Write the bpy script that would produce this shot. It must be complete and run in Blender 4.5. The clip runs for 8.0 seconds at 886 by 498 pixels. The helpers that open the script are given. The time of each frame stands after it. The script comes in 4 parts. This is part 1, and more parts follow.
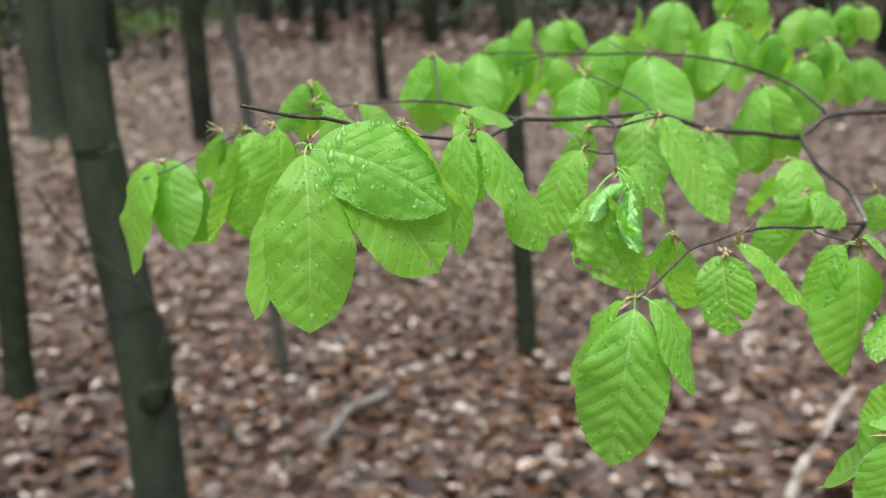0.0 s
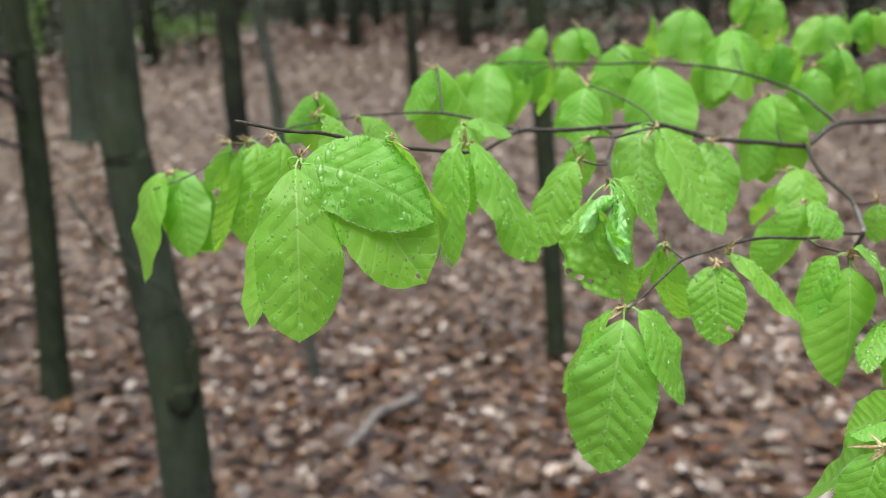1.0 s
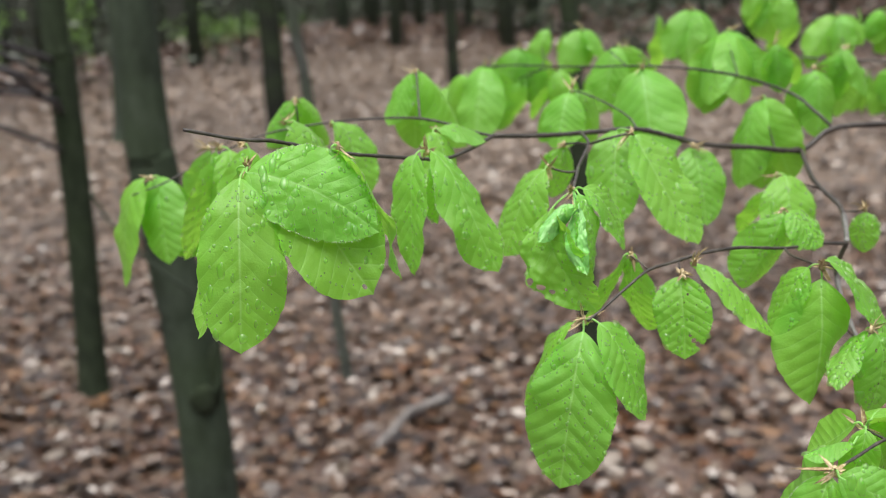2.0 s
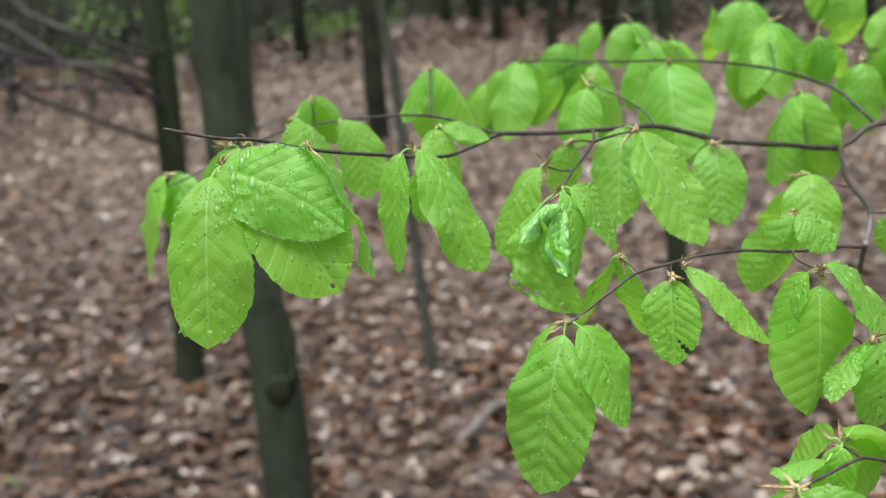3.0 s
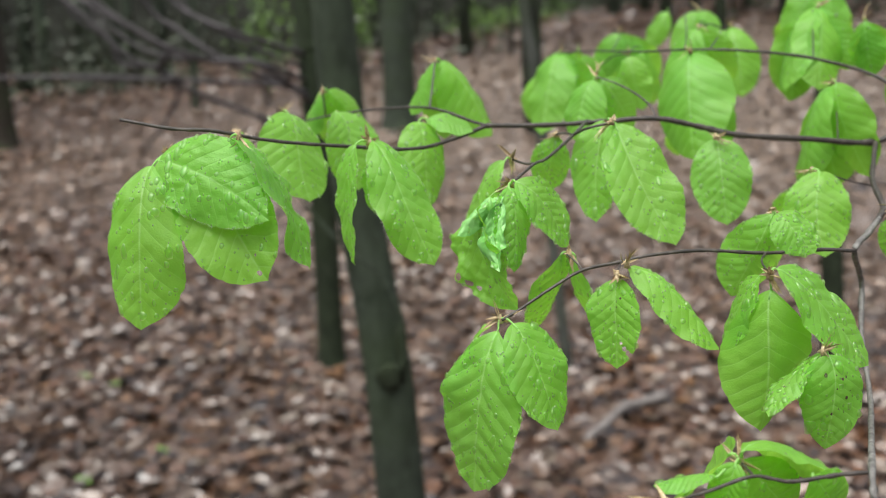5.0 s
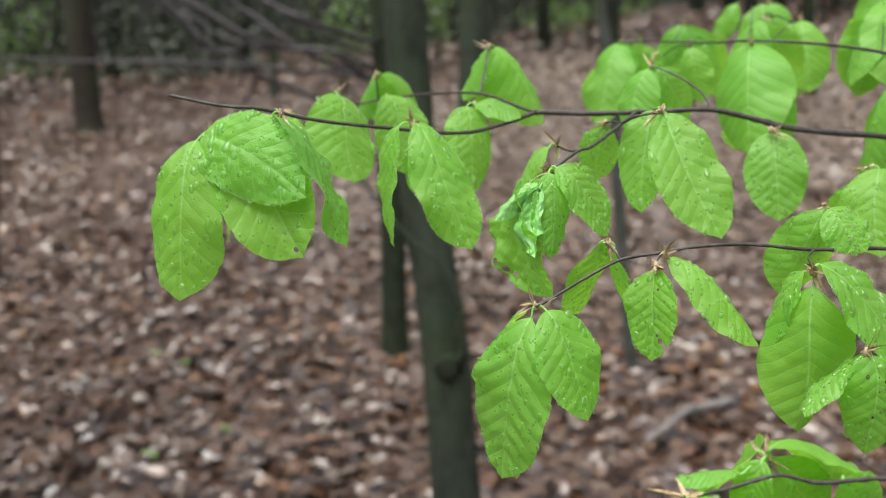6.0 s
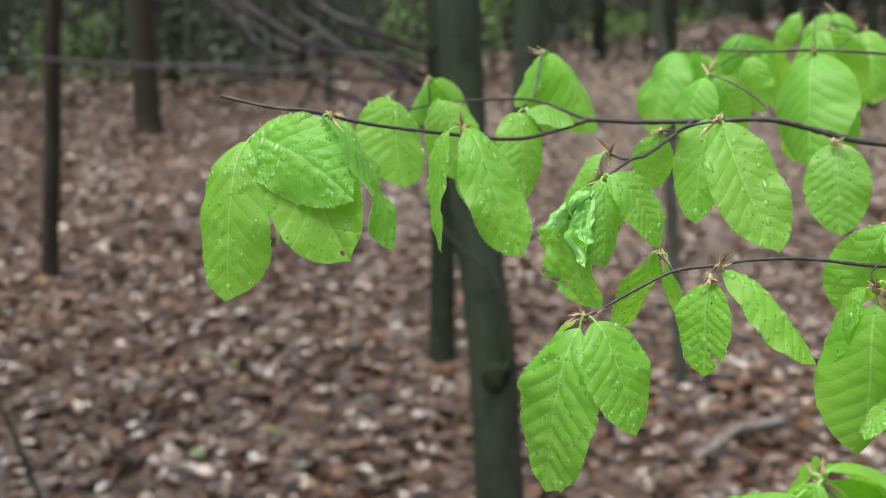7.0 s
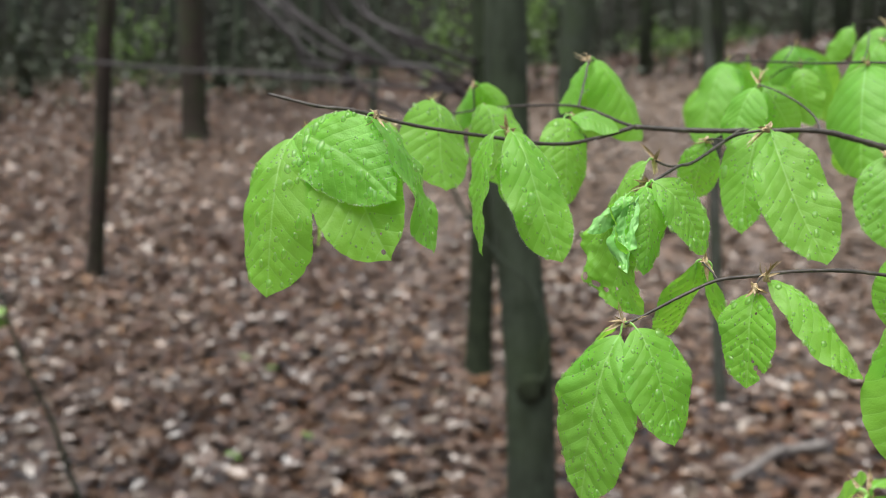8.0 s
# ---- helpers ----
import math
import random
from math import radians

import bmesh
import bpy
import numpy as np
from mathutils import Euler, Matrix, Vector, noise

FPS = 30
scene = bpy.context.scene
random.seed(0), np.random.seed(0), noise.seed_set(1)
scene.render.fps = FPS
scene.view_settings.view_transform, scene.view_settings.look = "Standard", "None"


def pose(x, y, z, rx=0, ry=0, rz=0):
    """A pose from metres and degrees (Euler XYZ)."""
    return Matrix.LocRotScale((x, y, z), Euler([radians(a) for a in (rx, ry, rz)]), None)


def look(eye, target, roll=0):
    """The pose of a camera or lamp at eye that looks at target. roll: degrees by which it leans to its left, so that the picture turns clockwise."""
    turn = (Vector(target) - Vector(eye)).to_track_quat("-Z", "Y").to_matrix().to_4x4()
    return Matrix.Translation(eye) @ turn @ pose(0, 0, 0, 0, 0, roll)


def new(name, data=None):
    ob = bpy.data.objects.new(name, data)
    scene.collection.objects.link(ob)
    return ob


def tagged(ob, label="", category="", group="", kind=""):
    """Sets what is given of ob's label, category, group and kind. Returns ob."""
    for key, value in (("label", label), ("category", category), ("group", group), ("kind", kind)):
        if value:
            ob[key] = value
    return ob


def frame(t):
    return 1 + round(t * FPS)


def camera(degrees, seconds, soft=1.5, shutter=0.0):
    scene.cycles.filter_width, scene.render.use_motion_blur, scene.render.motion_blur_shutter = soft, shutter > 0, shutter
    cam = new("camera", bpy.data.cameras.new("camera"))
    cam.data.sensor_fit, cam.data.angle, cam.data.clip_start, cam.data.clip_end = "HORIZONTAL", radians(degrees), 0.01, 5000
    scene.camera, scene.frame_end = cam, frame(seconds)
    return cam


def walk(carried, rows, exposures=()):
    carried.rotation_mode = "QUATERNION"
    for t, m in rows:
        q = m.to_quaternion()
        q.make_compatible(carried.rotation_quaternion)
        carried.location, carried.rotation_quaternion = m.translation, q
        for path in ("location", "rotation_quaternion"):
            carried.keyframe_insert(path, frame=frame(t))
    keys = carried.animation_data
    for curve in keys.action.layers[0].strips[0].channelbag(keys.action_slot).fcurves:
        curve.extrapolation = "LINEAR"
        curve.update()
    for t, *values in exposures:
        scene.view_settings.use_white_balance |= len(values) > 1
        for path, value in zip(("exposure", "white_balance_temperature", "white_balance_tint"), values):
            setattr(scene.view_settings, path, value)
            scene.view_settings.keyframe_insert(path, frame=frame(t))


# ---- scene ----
# ---- camera ----
cam = camera(51.73, 8.0, soft=0.95)
cam.data.dof.use_dof = True
cam.data.dof.focus_distance = 0.385
cam.data.dof.aperture_fstop = 8.8
PATH = [
    (0, pose(-0.1464, 0.0189, 1.3251, 76.62, 0.73, -14.78)),
    (0.5, pose(-0.1403, 0.0108, 1.3273, 76.66, 0.87, -13.73)),
    (1, pose(-0.1285, 0.0060, 1.3303, 76.87, 1.15, -12.66)),
    (2.5, pose(-0.0588, 0.0050, 1.3330, 76.74, 1.76, -7.36)),
    (3, pose(-0.0289, 0.0030, 1.3325, 76.70, 2.26, -3.65)),
    (3.5, pose(0.0000, -0.0000, 1.3321, 76.77, 2.79, -0.65)),
    (4, pose(0.0274, -0.0040, 1.3315, 76.92, 3.17, 2.06)),
    (5.5, pose(0.0879, 0.0111, 1.3235, 76.61, 2.64, 9.02)),
    (6, pose(0.0902, 0.0103, 1.3207, 76.62, 2.01, 11.46)),
    (6.5, pose(0.0896, 0.0117, 1.3189, 76.95, 1.66, 13.19)),
    (7, pose(0.0898, 0.0160, 1.3184, 77.25, 1.38, 14.81)),
    (7.5, pose(0.0909, 0.0180, 1.3150, 77.43, 1.10, 15.99)),
    (8, pose(0.0889, 0.0162, 1.3137, 78.01, 0.28, 17.57)),
]
walk(cam, PATH, [(0.0, 1.12), (8.0, 1.12)])

# ---- light: an overcast spring day under an open canopy ----
world = bpy.data.worlds.new("overcast_sky")
scene.world = world
world.use_nodes = True
wn = world.node_tree
sky = wn.nodes.new("ShaderNodeTexSky")
sky.sky_type = "NISHITA"
sky.sun_disc = False
sky.sun_elevation, sky.sun_rotation = radians(72), radians(205)
sky.air_density, sky.dust_density, sky.ozone_density = 1.0, 4.0, 1.0
wash = wn.nodes.new("ShaderNodeHueSaturation")
wash.inputs["Saturation"].default_value = 0.32
wn.links.new(sky.outputs["Color"], wash.inputs["Color"])
wn.links.new(wash.outputs["Color"], wn.nodes["Background"].inputs["Color"])
wn.nodes["Background"].inputs["Strength"].default_value = 0.115
sun = new("sun", bpy.data.lights.new("sun", "SUN"))
sun.data.energy, sun.data.angle, sun.data.color = 1.5, radians(45), (1.0, 0.97, 0.92)
sun.matrix_world = look((-0.9, -1.9, 6.5), (0, 0, 0))


# ---- materials ----
class Nodes:
    """A small wrapper round one material's node tree."""

    def __init__(self, name):
        self.mat = bpy.data.materials.new(name)
        self.mat.use_nodes = True
        self.t = self.mat.node_tree
        self.p = self.t.nodes["Principled BSDF"]
        self.out = self.t.nodes["Material Output"]

    def add(self, kind, **values):
        n = self.t.nodes.new(kind)
        for k, v in values.items():
            setattr(n, k, v)
        return n

    def link(self, a, b):
        self.t.links.new(a, b)

    def math(self, op, a, b=None, clamp=False):
        n = self.add("ShaderNodeMath", operation=op, use_clamp=clamp)
        for i, v in enumerate((a, b)):
            if v is None:
                continue
            if isinstance(v, (int, float)):
                n.inputs[i].default_value = v
            else:
                self.link(v, n.inputs[i])
        return n.outputs[0]

    def noise(self, scale, detail=4.0, rough=0.6, stretch=None, coord="Object"):
        c = self.add("ShaderNodeTexCoord")
        n = self.add("ShaderNodeTexNoise")
        n.inputs["Scale"].default_value, n.inputs["Detail"].default_value, n.inputs["Roughness"].default_value = scale, detail, rough
        if stretch:
            m = self.add("ShaderNodeMapping")
            m.inputs["Scale"].default_value = stretch
            self.link(c.outputs[coord], m.inputs["Vector"])
            self.link(m.outputs[0], n.inputs["Vector"])
        else:
            self.link(c.outputs[coord], n.inputs["Vector"])
        return n.outputs["Fac"]

    def ramp(self, fac, stops):
        n = self.add("ShaderNodeValToRGB")
        e = n.color_ramp.elements
        while len(e) < len(stops):
            e.new(0.5)
        for s, (pos, col) in zip(e, stops):
            s.position, s.color = pos, (*col, 1)
        self.link(fac, n.inputs["Fac"])
        return n.outputs["Color"]

    def mix(self, fac, a, b, blend="MIX"):
        n = self.add("ShaderNodeMix", data_type="RGBA", blend_type=blend)
        for socket, v in ((n.inputs["Factor"], fac), (n.inputs["A"], a), (n.inputs["B"], b)):
            if isinstance(v, (int, float)):
                socket.default_value = v
            elif isinstance(v, tuple):
                socket.default_value = (*v, 1)
            else:
                self.link(v, socket)
        return n.outputs["Result"]

    def bump(self, height, strength, distance):
        n = self.add("ShaderNodeBump")
        n.inputs["Strength"].default_value, n.inputs["Distance"].default_value = strength, distance
        self.link(height, n.inputs["Height"])
        self.link(n.outputs["Normal"], self.p.inputs["Normal"])
        return n.outputs["Normal"]

    def set(self, **values):
        for k, v in values.items():
            s = self.p.inputs[k.replace("_", " ")]
            if isinstance(v, (int, float)):
                s.default_value = v
            elif isinstance(v, tuple):
                s.default_value = (*v, 1)
            else:
                self.link(v, s)
        return self


def leaf_material():
    """Young beech leaf: pale veins from the UV map, thin and lit through."""
    m = Nodes("young_beech_leaf")
    rib = m.add("ShaderNodeUVMap", uv_map="ribs")
    count = m.add("ShaderNodeSeparateXYZ")
    m.link(rib.outputs[0], count.inputs[0])
    across = count.outputs[1]
    tooth = m.math("PINGPONG", count.outputs[0], 0.5)
    side = m.math("SUBTRACT", 1.0, m.math("DIVIDE", tooth, 0.055), clamp=True)
    side = m.math("MULTIPLY", side, m.math("SUBTRACT", 1.0, m.math("MULTIPLY", across, 0.55)))
    mid = m.math("SUBTRACT", 1.0, m.math("DIVIDE", across, 0.035), clamp=True)
    uv = m.add("ShaderNodeUVMap", uv_map="UVMap")
    along = m.add("ShaderNodeSeparateXYZ")
    m.link(uv.outputs[0], along.inputs[0])
    mid = m.math("MULTIPLY", mid, m.math("SUBTRACT", 1.0, m.math("MULTIPLY", along.outputs[1], 0.55)))
    side = m.math("MULTIPLY", side, m.math("MULTIPLY_ADD", m.noise(60, 2), 1.4))
    side.node.inputs[1].links[0].from_node.inputs[2].default_value = -0.05
    vein = m.math("MAXIMUM", m.math("MULTIPLY", side, 0.44), m.math("MULTIPLY", mid, 0.7), clamp=True)
    rnd = m.add("ShaderNodeObjectInfo").outputs["Random"]
    blot = m.noise(55, 3)
    fine = m.noise(900, 2)
    green = m.ramp(blot, [(0.3, (0.150, 0.405, 0.048)), (0.7, (0.207, 0.505, 0.095))])
    green = m.mix(m.math("MULTIPLY", rnd, 0.45), green, (0.28, 0.53, 0.05))
    green = m.mix(m.math("MULTIPLY", fine, 0.25), green, (0.13, 0.40, 0.02))
    col = m.mix(vein, green, (0.48, 0.73, 0.30))
    m.set(Base_Color=col, Roughness=m.math("MULTIPLY_ADD", fine, 0.2), Specular_IOR_Level=0.5, Sheen_Weight=0.05, Sheen_Roughness=0.4, Coat_Weight=0.13, Coat_Roughness=0.30, Coat_IOR=1.4)
    m.p.inputs["Roughness"].links[0].from_node.inputs[2].default_value = 0.40
    cells = m.add("ShaderNodeTexVoronoi", feature="DISTANCE_TO_EDGE")
    cells.inputs["Scale"].default_value = 620
    where = m.add("ShaderNodeTexCoord")
    m.link(where.outputs["Object"], cells.inputs["Vector"])
    mesh = m.math("MULTIPLY", m.math("MINIMUM", cells.outputs["Distance"], 0.25), 0.6)
    pillow = m.math("POWER", m.math("MULTIPLY", tooth, 2.0), 0.4)
    height = m.math("ADD", m.math("MULTIPLY", pillow, 1.0), m.math("ADD", mesh, m.math("MULTIPLY", m.noise(300, 3), 0.45)))
    normal = m.bump(height, 0.34, 0.0009)
    tr = m.add("ShaderNodeBsdfTranslucent")
    m.link(m.mix(0.7, col, (0.50, 0.94, 0.08)), tr.inputs["Color"])
    m.link(normal, tr.inputs["Normal"])
    both = m.add("ShaderNodeMixShader")
    both.inputs[0].default_value = 0.5
    m.link(m.p.outputs[0], both.inputs[1])
    m.link(tr.outputs[0], both.inputs[2])
    m.link(both.outputs[0], m.out.inputs["Surface"])
    return m.mat


def twig_material():
    m = Nodes("twig_bark")
    n = m.noise(260, 5, 0.65)
    col = m.ramp(n, [(0.3, (0.018, 0.015, 0.013)), (0.55, (0.050, 0.042, 0.036)), (0.75, (0.12, 0.105, 0.092))])
    m.set(Base_Color=col, Roughness=0.45)
    m.bump(n, 0.5, 0.0006)
    return m.mat


def husk_material():
    m = Nodes("dry_bud_scale")
    n = m.noise(600, 4)
    col = m.ramp(n, [(0.3, (0.29, 0.195, 0.09)), (0.5, (0.50, 0.39, 0.215)), (0.7, (0.70, 0.62, 0.43))])
    rnd = m.add("ShaderNodeObjectInfo").outputs["Random"]
    col = m.mix(m.math("MULTIPLY", m.math("POWER", rnd, 2.0), 0.5), col, (0.12, 0.065, 0.03))
    m.set(Base_Color=col, Roughness=0.6)
    m.bump(n, 0.4, 0.0004)
    return m.mat


def bark_material(name, dark, mid, pale):
    m = Nodes(name)
    lines = m.noise(16, 6, 0.7, (1.6, 1.6, 0.7))
    patch = m.noise(3.2, 4, 0.6)
    col = m.ramp(lines, [(0.3, dark), (0.55, mid), (0.8, pale)])
    col = m.mix(m.math("MULTIPLY", m.ramp(patch, [(0.45, (0, 0, 0)), (0.65, (1, 1, 1))]), 0.5), col, (0.033, 0.054, 0.019))
    m.set(Base_Color=col, Roughness=0.85, Specular_IOR_Level=0.3)
    m.bump(m.math("ADD", lines, m.noise(60, 4, 0.7, (1.5, 1.5, 1))), 0.4, 0.005)
    return m.mat


def litter_material(name, coord_random):
    """Last year's beech leaves: copper, tan and grey-violet, wet in places."""
    m = Nodes(name)
    if coord_random:
        pick = m.add("ShaderNodeNewGeometry").outputs["Random Per Island"]
    else:
        v = m.add("ShaderNodeTexVoronoi")
        v.inputs["Scale"].default_value = 24
        c = m.add("ShaderNodeTexCoord")
        m.link(c.outputs["Object"], v.inputs["Vector"])
        s = m.add("ShaderNodeSeparateXYZ")
        m.link(v.outputs["Color"], s.inputs[0])
        pick = s.outputs[0]
    col = m.ramp(pick, LITTER if coord_random else MOULD)
    n = m.noise(70, 4)
    broad = m.noise(0.55, 3)
    col = m.mix(m.math("MULTIPLY", n, 0.25), col, (0.05, 0.028, 0.02))
    wet = m.ramp(broad, [(0.42, (0, 0, 0)), (0.62, (1, 1, 1))])
    col = m.mix(m.math("MULTIPLY", wet, 0.28), col, (0.040, 0.026, 0.022))
    # leaf colour darkened round this point, to match the view's dark lower left
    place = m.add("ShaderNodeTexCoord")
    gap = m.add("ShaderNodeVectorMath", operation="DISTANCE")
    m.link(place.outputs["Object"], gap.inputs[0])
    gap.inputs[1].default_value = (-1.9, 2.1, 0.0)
    dark_reach = m.math("ADD", gap.outputs["Value"], m.math("MULTIPLY", m.noise(1.7, 3), 1.4))
    darkened = m.ramp(m.math("DIVIDE", dark_reach, 4.0), [(0.30, (1, 1, 1)), (0.70, (0, 0, 0))])
    col = m.mix(m.math("MULTIPLY", darkened, 0.5), col, (0.024, 0.015, 0.011))
    # lighter tan mixed into the leaf colour for the daylight in the glade ahead
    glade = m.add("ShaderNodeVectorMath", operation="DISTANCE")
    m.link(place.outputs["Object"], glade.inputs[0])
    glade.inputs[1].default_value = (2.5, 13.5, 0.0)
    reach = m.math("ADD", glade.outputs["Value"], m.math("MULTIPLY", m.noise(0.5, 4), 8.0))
    lightened = m.ramp(m.math("DIVIDE", reach, 24.0), [(0.36, (1, 1, 1)), (0.60, (0, 0, 0))])
    col = m.mix(m.math("MULTIPLY", lightened, 0.54), col, (0.27, 0.210, 0.158))
    m.set(Base_Color=col, Roughness=m.math("MULTIPLY_ADD", n, 0.4), Specular_IOR_Level=0.85)
    m.p.inputs["Roughness"].links[0].from_node.inputs[2].default_value = 0.10
    m.bump(n, 0.4, 0.004)
    return m.mat


def plain(name, stops, scale, rough, bump=0.3, dist=0.003):
    m = Nodes(name)
    n = m.noise(scale, 5, 0.65)
    m.set(Base_Color=m.ramp(n, stops), Roughness=rough)
    m.bump(n, bump, dist)
    return m.mat


VEINS, VEIN_LEAN = 8.0, 2.4
LITTER = [(0.0, (0.009, 0.006, 0.003)), (0.10, (0.045, 0.020, 0.010)), (0.20, (0.148, 0.062, 0.022)), (0.30, (0.069, 0.036, 0.019)),
          (0.40, (0.150, 0.090, 0.052)), (0.50, (0.026, 0.015, 0.009)), (0.58, (0.215, 0.112, 0.045)), (0.67, (0.135, 0.078, 0.044)),
          (0.76, (0.155, 0.100, 0.066)), (0.84, (0.090, 0.040, 0.018)), (0.93, (0.190, 0.145, 0.105)), (1.0, (0.255, 0.212, 0.168))]
MOULD = [(0.0, (0.017, 0.009, 0.005)), (0.2, (0.097, 0.045, 0.021)), (0.4, (0.038, 0.021, 0.012)), (0.55, (0.139, 0.092, 0.065)), (0.75, (0.069, 0.041, 0.026)), (0.9, (0.178, 0.132, 0.100)), (1.0, (0.207, 0.165, 0.127))]
LEAF, TWIG, HUSK = leaf_material(), twig_material(), husk_material()
GREY_TWIG = plain("grey_lichened_twig", [(0.3, (0.045, 0.042, 0.038)), (0.55, (0.15, 0.145, 0.135)), (0.75, (0.26, 0.255, 0.24))], 300, 0.65, 0.5, 0.0006)
CRUMPLED = plain("crumpled_leaf", [(0.35, (0.13, 0.37, 0.07)), (0.65, (0.22, 0.48, 0.15))], 120, 0.40, 0.5, 0.0008)
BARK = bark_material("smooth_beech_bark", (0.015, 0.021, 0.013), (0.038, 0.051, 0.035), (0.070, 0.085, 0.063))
MOSSY_BARK = bark_material("mossy_dark_bark", (0.007, 0.010, 0.005), (0.022, 0.032, 0.016), (0.046, 0.058, 0.035))
GREY_BARK = bark_material("grey_sapling_bark", (0.030, 0.034, 0.028), (0.075, 0.082, 0.070), (0.14, 0.145, 0.125))
DARK_BARK = bark_material("dark_wet_bark", (0.004, 0.005, 0.003), (0.009, 0.011, 0.007), (0.022, 0.026, 0.017))
BROWN_BARK = bark_material("brown_pine_bark", (0.012, 0.009, 0.007), (0.032, 0.025, 0.019), (0.07, 0.055, 0.043))
SPOT = plain("brown_leaf_spot", [(0.3, (0.035, 0.022, 0.010)), (0.7, (0.10, 0.065, 0.03))], 900, 0.7)
DEAD_WOOD = plain("bleached_dead_wood", [(0.3, (0.075, 0.064, 0.058)), (0.7, (0.23, 0.212, 0.20))], 40, 0.8)
PALE_WOOD = plain("pale_barkless_wood", [(0.35, (0.10, 0.085, 0.07)), (0.55, (0.36, 0.33, 0.29)), (0.75, (0.55, 0.52, 0.47))], 25, 0.7)
BARE_TWIG = plain("bare_grey_twig", [(0.3, (0.022, 0.019, 0.020)), (0.7, (0.07, 0.063, 0.066))], 60, 0.7)
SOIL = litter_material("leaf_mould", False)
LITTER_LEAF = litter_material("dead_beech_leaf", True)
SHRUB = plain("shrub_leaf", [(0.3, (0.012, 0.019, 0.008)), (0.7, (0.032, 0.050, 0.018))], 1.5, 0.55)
FRESH = plain("fresh_shrub_leaf", [(0.3, (0.07, 0.155, 0.022)), (0.7, (0.155, 0.28, 0.042))], 3.0, 0.5)
# near-black base colour carries the shade of the distant wood
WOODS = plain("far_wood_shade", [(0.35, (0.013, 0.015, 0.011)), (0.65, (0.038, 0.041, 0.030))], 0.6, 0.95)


def water_material():
    """Water: the leaf shows through it, the sky glints on it, and a pale green tint brightens it."""
    m = Nodes("water")
    clear = m.add("ShaderNodeBsdfTransparent")
    # pale green tint stands in for light that a drop would focus
    lens_glow = m.add("ShaderNodeBsdfTranslucent")
    lens_glow.inputs["Color"].default_value = (0.66, 0.92, 0.34, 1)
    glint = m.add("ShaderNodeBsdfGlossy")
    glint.inputs["Roughness"].default_value = 0.28
    inside = m.add("ShaderNodeMixShader")
    inside.inputs[0].default_value = 0.42
    m.link(clear.outputs[0], inside.inputs[1])
    m.link(lens_glow.outputs[0], inside.inputs[2])
    facing = m.add("ShaderNodeLayerWeight")
    facing.inputs["Blend"].default_value = 0.5
    gloss = m.math("MULTIPLY_ADD", m.math("POWER", facing.outputs["Facing"], 3.0), 0.20)
    gloss.node.inputs[2].default_value = 0.05
    whole = m.add("ShaderNodeMixShader")
    m.link(gloss, whole.inputs[0])
    m.link(inside.outputs[0], whole.inputs[1])
    m.link(glint.outputs[0], whole.inputs[2])
    m.link(whole.outputs[0], m.out.inputs["Surface"])
    return m.mat


WATER = water_material()
DOWN = plain("white_leaf_hair", [(0.3, (0.55, 0.66, 0.42)), (0.7, (0.8, 0.85, 0.7))], 900, 0.6)


# ---- mesh helpers ----
def mesh_object(name, verts, faces, material, parent=None, label="", smooth=True, uvs=None, ribs=None):
    data = bpy.data.meshes.new(name)
    data.from_pydata(verts, [], faces)
    data.materials.append(material)
    if smooth:
        data.polygons.foreach_set("use_smooth", [True] * len(data.polygons))
    for name_uv, values in (("UVMap", uvs), ("ribs", ribs)):
        if values is not None:
            layer = data.uv_layers.new(name=name_uv)
            loops = np.empty(len(data.loops), np.int32)
            data.loops.foreach_get("vertex_index", loops)
            layer.data.foreach_set("uv", np.asarray(values, np.float32)[loops].ravel())
    ob = new(name, data)
    ob.parent = parent
    if label:
        tagged(ob, label)
    return ob


def smooth_line(points, per=5):
    """A Catmull-Rom line through the points."""
    p = [Vector(q) for q in points]
    if len(p) < 3:
        return [p[0].lerp(p[-1], i / per) for i in range(per + 1)]
    p = [2 * p[0] - p[1], *p, 2 * p[-1] - p[-2]]
    out = []
    for a, b, c, d in zip(p, p[1:], p[2:], p[3:]):
        for i in range(per):
            t = i / per
            out.append(0.5 * (2 * b + (c - a) * t + (2 * a - 5 * b + 4 * c - d) * t * t + (3 * b - a - 3 * c + d) * t ** 3))
    return [*out, p[-2]]


def tube(line, radius, sides=8, rough=0.0, freq=1.0, flat=1.0):
    """Verts and faces of a closed tube along a line; radius(t) in metres."""
    verts, faces = [], []
    n = len(line)
    up = Vector((0.13, 0.21, 0.97))
    for i, p in enumerate(line):
        d = (line[min(i + 1, n - 1)] - line[max(i - 1, 0)]).normalized()
        a = d.cross(up if abs(d.dot(up)) < 0.95 else Vector((1, 0, 0))).normalized()
        b = d.cross(a)
        r = radius(i / (n - 1))
        for k in range(sides):
            w = 2 * math.pi * k / sides
            q = a * math.cos(w) + b * math.sin(w) * flat
            s = r * (1 + rough * noise.noise((p + q * r) * freq))
            verts.append(p + q * s)
    for i in range(n - 1):
        for k in range(sides):
            k2 = (k + 1) % sides
            faces.append((i * sides + k, i * sides + k2, (i + 1) * sides + k2, (i + 1) * sides + k))
    faces.append(tuple(range(sides))[::-1])
    faces.append(tuple((n - 1) * sides + k for k in range(sides)))
    return verts, faces


